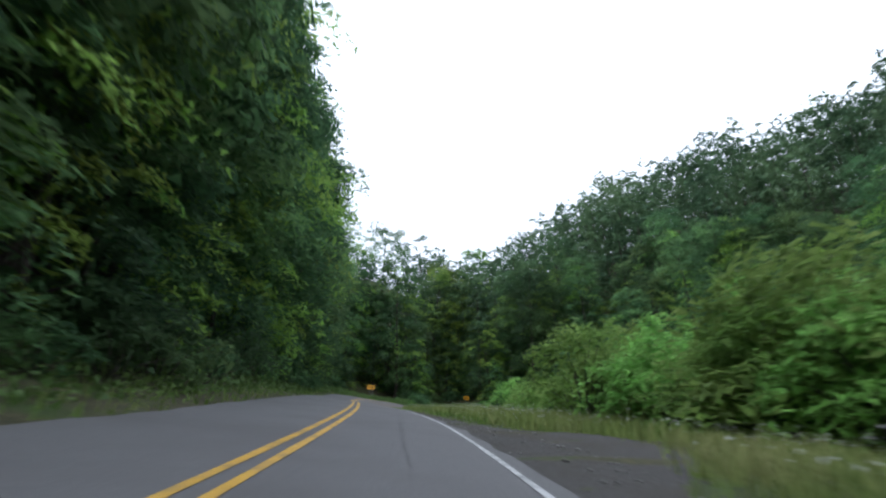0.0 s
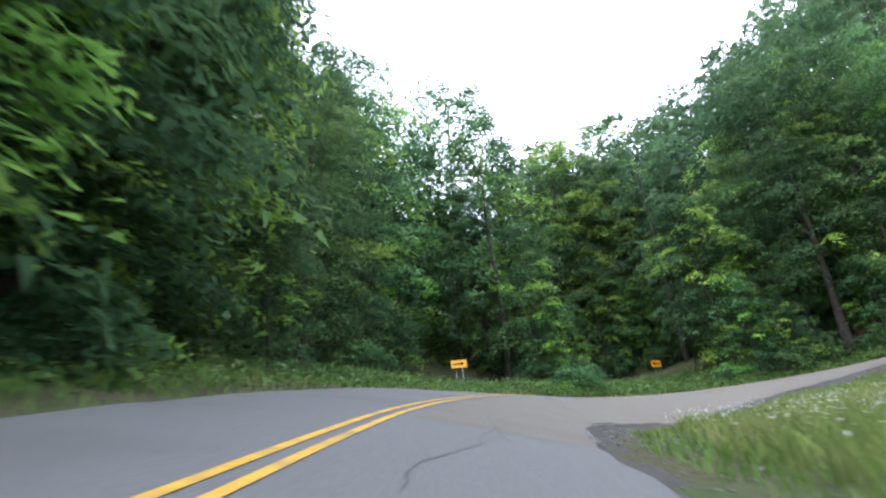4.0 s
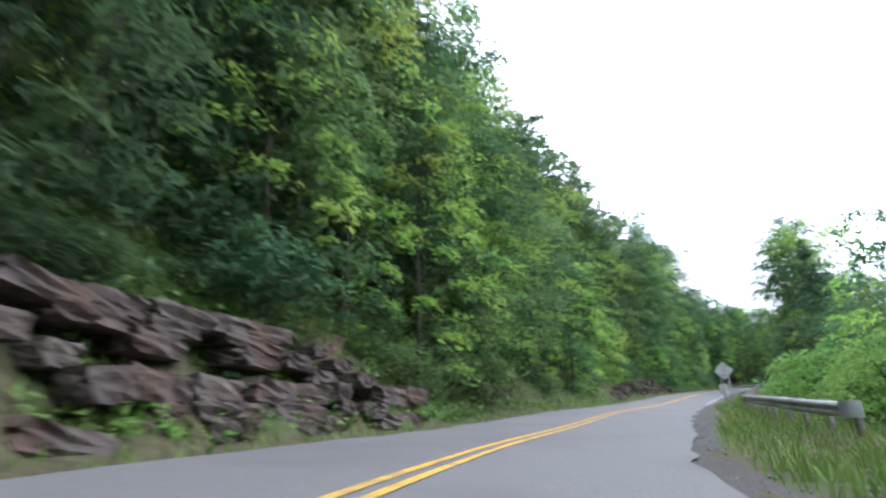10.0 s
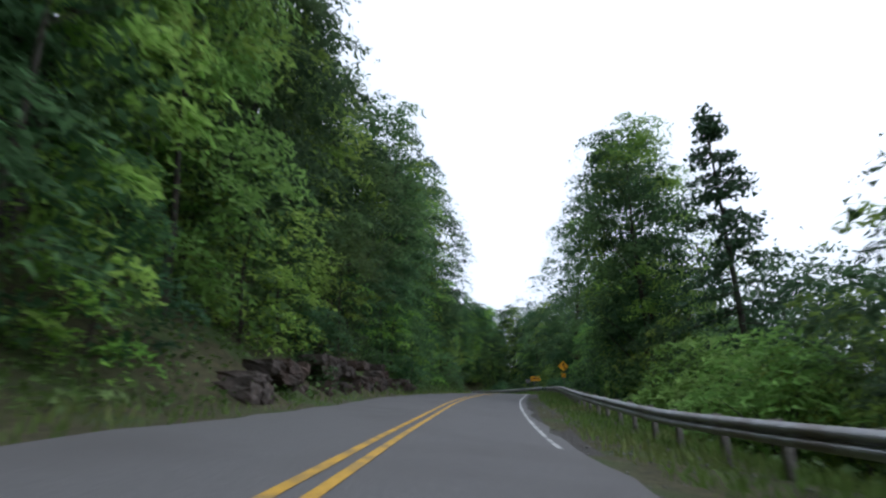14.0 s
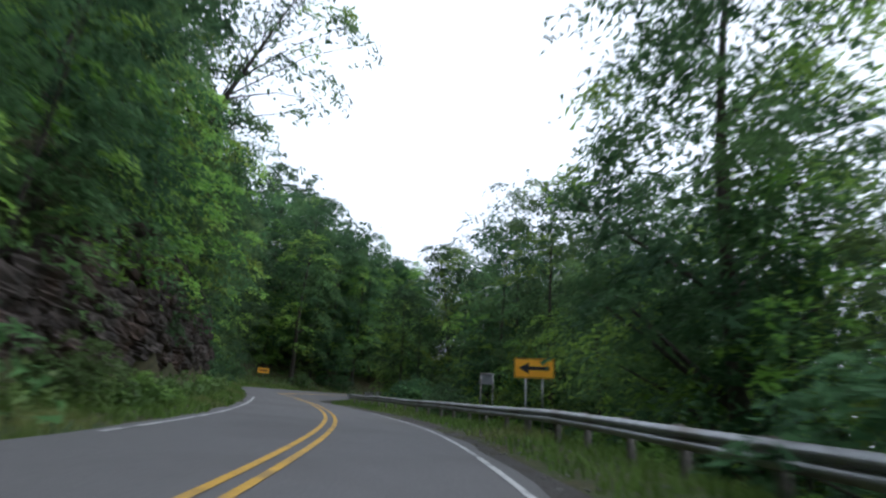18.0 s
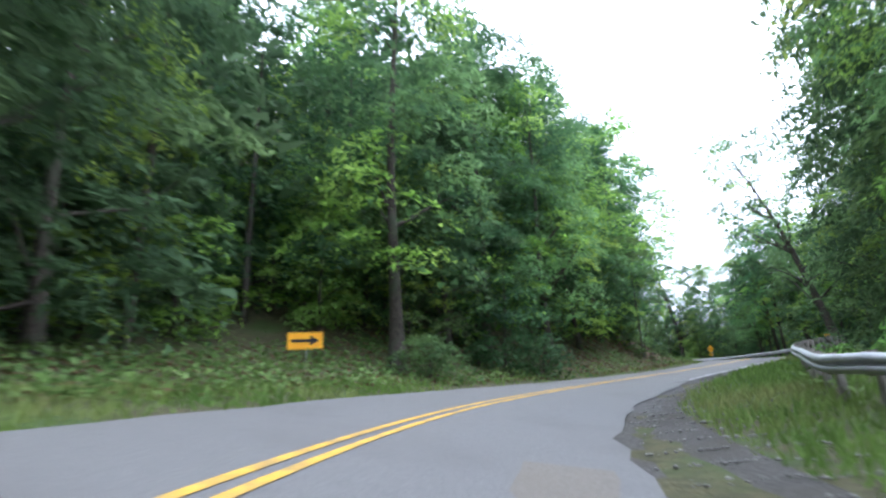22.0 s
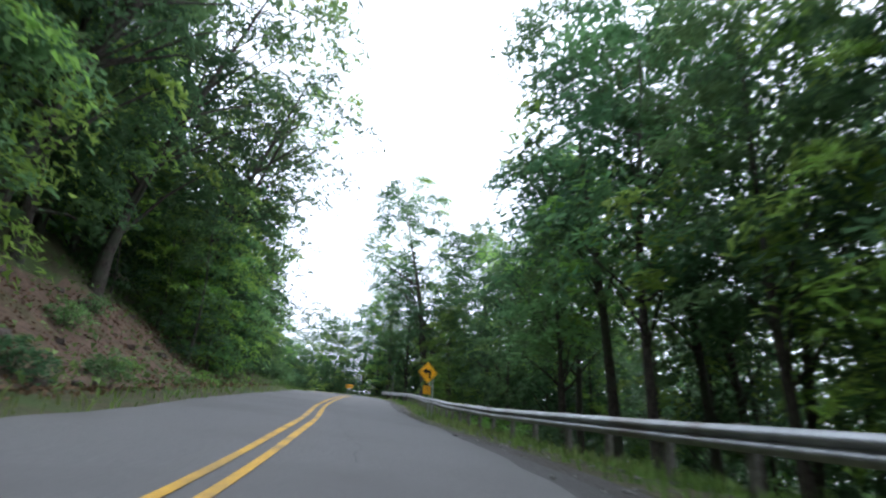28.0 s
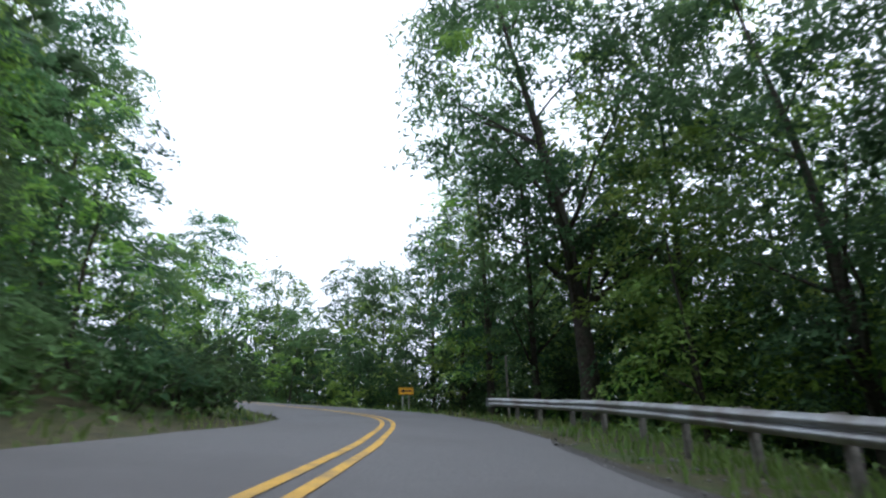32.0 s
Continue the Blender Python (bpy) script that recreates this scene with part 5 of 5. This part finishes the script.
def rock_face(a, b, tall, label, length=(.5, 1.5), course=(.22, .5), foot=0.0, lean=0.3, gap=0.3, ledge=()):
    """Broken courses of stone standing against the cut bank; ledge: the heights between which plants hide the stone, with the upper part set back."""
    rock = new("rock_outcrop")
    tagged(rock, label, "rocks")
    low, n = 0.0, 0
    while low < tall:
        c = R.uniform(*course)
        back = 0.3 if ledge and low >= ledge[0] else 0.0
        s = S(a) + R.uniform(0, 1)
        while s < S(b):
            w = R.uniform(*length)
            edge_fade = min(s - S(a), S(b) - s) / 8
            hidden = ledge and ledge[0] <= low < ledge[1] and R.uniform() < 0.6
            if low < tall * min(1, 0.25 + edge_fade) and R.uniform() > gap and not hidden:
                p = beside(s + w / 2, -HALF - float(np.interp(s, SAMPLE, CUT_BACK)) + 0.3 - back - lean * low + R.normal(0, 0.1))
                base = beside(s, -HALF - 1.6)[2] + foot
                m = Matrix.Translation((p[0], p[1], base + low + c / 2)) @ Matrix.Rotation(heading(s) + R.normal(0, 0.12), 4, "Z") @ Matrix.Rotation(R.normal(0, 0.06), 4, "Y") @ Matrix.Diagonal((w * 1.1, 1.0, c * 1.1, 1))
                part("stone", STONES[n % 7], rock, place=m)
                n += 1
            s += w
        low += c
    return rock


rock_face(9.8, 11.9, 2.2, "weathered brown sandstone ledges half buried in the bank", (.35, 1.5), (.2, .55), lean=0.22, gap=0.38, ledge=(0.9, 1.6))
for n in range(26):
    q = R.uniform(S(9.8), S(12.2))
    p = beside(q, -HALF - R.uniform(1.4, 2.4) if n % 2 else -HALF - R.uniform(2.6, 3.4))
    put(BUSH[n % 2], p[0], p[1], n, R.uniform(0.35, 0.6) if n % 2 else R.uniform(0.4, 0.65))
rock_face(18.6, 21.05, 3.8, "steep reddish sandstone cutting above the road", (.35, 1.3), (.14, .42), foot=0.9, lean=0.2, gap=0.1)
for n in range(13):
    q = S(18.4 + 0.17 * n)
    p = beside(q, -HALF - 3.0 - 0.3 * (n % 2))
    put(SMALL[n % 3], p[0], p[1], 1.3 * n, 0.55 + 0.08 * (n % 3), dz=beside(q, -HALF - 1.6)[2] + (1.5, 3.0, 2.2)[n % 3] + (1.4 if n > 8 else 0))
# plants rooted in the joints of the cutting, and along its top and foot
for n in range(36):
    q = R.uniform(S(18.6), S(21.7))
    up = (0.0, 1.0, R.uniform(1.4, 3.4))[n % 3]
    off = -HALF - 2.75 - 0.2 * up if n % 3 else -HALF - R.uniform(1.7, 2.4)
    p = beside(q, off)
    foot = beside(q, -HALF - 1.6)[2] + 0.7
    put(BUSH[0] if n % 3 else BUSH[n % 2], p[0], p[1], n, R.uniform(0.3, 0.55) if n % 3 else R.uniform(0.45, 0.8), dz=foot + up if n % 3 else None)
rock_face(15.0, 16.6, 1.3, "small brown rock outcrop under the trees", (.4, 1.2), gap=0.5)


def earth_bank(a, b, near, far, label):
    """Bare soil on the slope above the road, with stones lying in it."""
    cols = np.linspace(-near, -far, 7)
    bank = part("earth_bank", ribbon("earth_bank", S(a), S(b), lambda s: [o + 0.35 * math.sin(s * 0.6 + o) for o in cols], 0.07, EARTH, 0.3, on_ground=True, step=0.6))
    tagged(bank, label, "bank", kind="structure")
    for n in range(int((S(b) - S(a)) * 2.2)):
        p = beside(R.uniform(S(a), S(b)), R.uniform(-far, -near))
        w = R.uniform(0.1, 0.42)
        m = Matrix.Translation((p[0], p[1], height(p[0], p[1])[0] + 0.07)) @ Matrix.Rotation(R.uniform(0, 6.28), 4, "Z") @ Matrix.Rotation(R.normal(0, 0.3), 4, "X") @ Matrix.Diagonal((w, w * 0.7, w * 0.55, 1))
        part("stone", STONES[n % 7], bank, place=m)


earth_bank(26.4, 30.6, 4.6, 9.2, "eroded reddish earth bank with loose stones under the trees")
earth_bank(8.9, 10.4, 8.0, 11.0, "strip of bare brown earth high on the wooded bank")
earth_bank(10.3, 12.2, 6.2, 8.4, "bare brown earth above the rock ledges")

for n, (x, y) in enumerate(((1.5, 117.0), (-2.6, 117.2), (4.6, 116.4), (-6.4, 115.0), (-10.5, 112.8), (8.0, 112.5))):
    single(BUSH[0], x, y, 1.2 + 0.12 * (n % 3), n)
for n, (x, y) in enumerate([(2.6, 119.5), (-2.8, 120.0), (6.4, 116.8), (0.2, 121.5), (-19.6, 113.5), (-15.0, 114.5)]):
    single(SMALL[n % 3], x, y, 0.9, n)
scatter(BUSH[:1], 31.4, 34.4, -8.0, -4.9, 12, 1.1, (.6, 1.2), edge=4.8)
scatter(BUSH[:2], 27.0, 31.4, -8.0, -4.8, 9, 1.3, (.3, .6), edge=4.6)

pole = new("marker_pole")
p = beside(S(34.7), 7.4)
pole.matrix_basis = Matrix.Translation((p[0], p[1], height(p[0], p[1])[0]))
part("pole", Build().tube([(0, 0, -0.4), (0.02, 0, 1.4), (0.05, 0.01, 3.0)], [0.06, 0.055, 0.045], 8).done("pole", [POST], True), pole)
part("cap", Build().tube([(0.05, 0.01, 2.99), (0.05, 0.01, 3.04)], [0.055, 0.03], 8).done("cap", [STEEL], True), pole)
tagged(pole, "slim pale grey pole at the end of the guardrail", "pole")
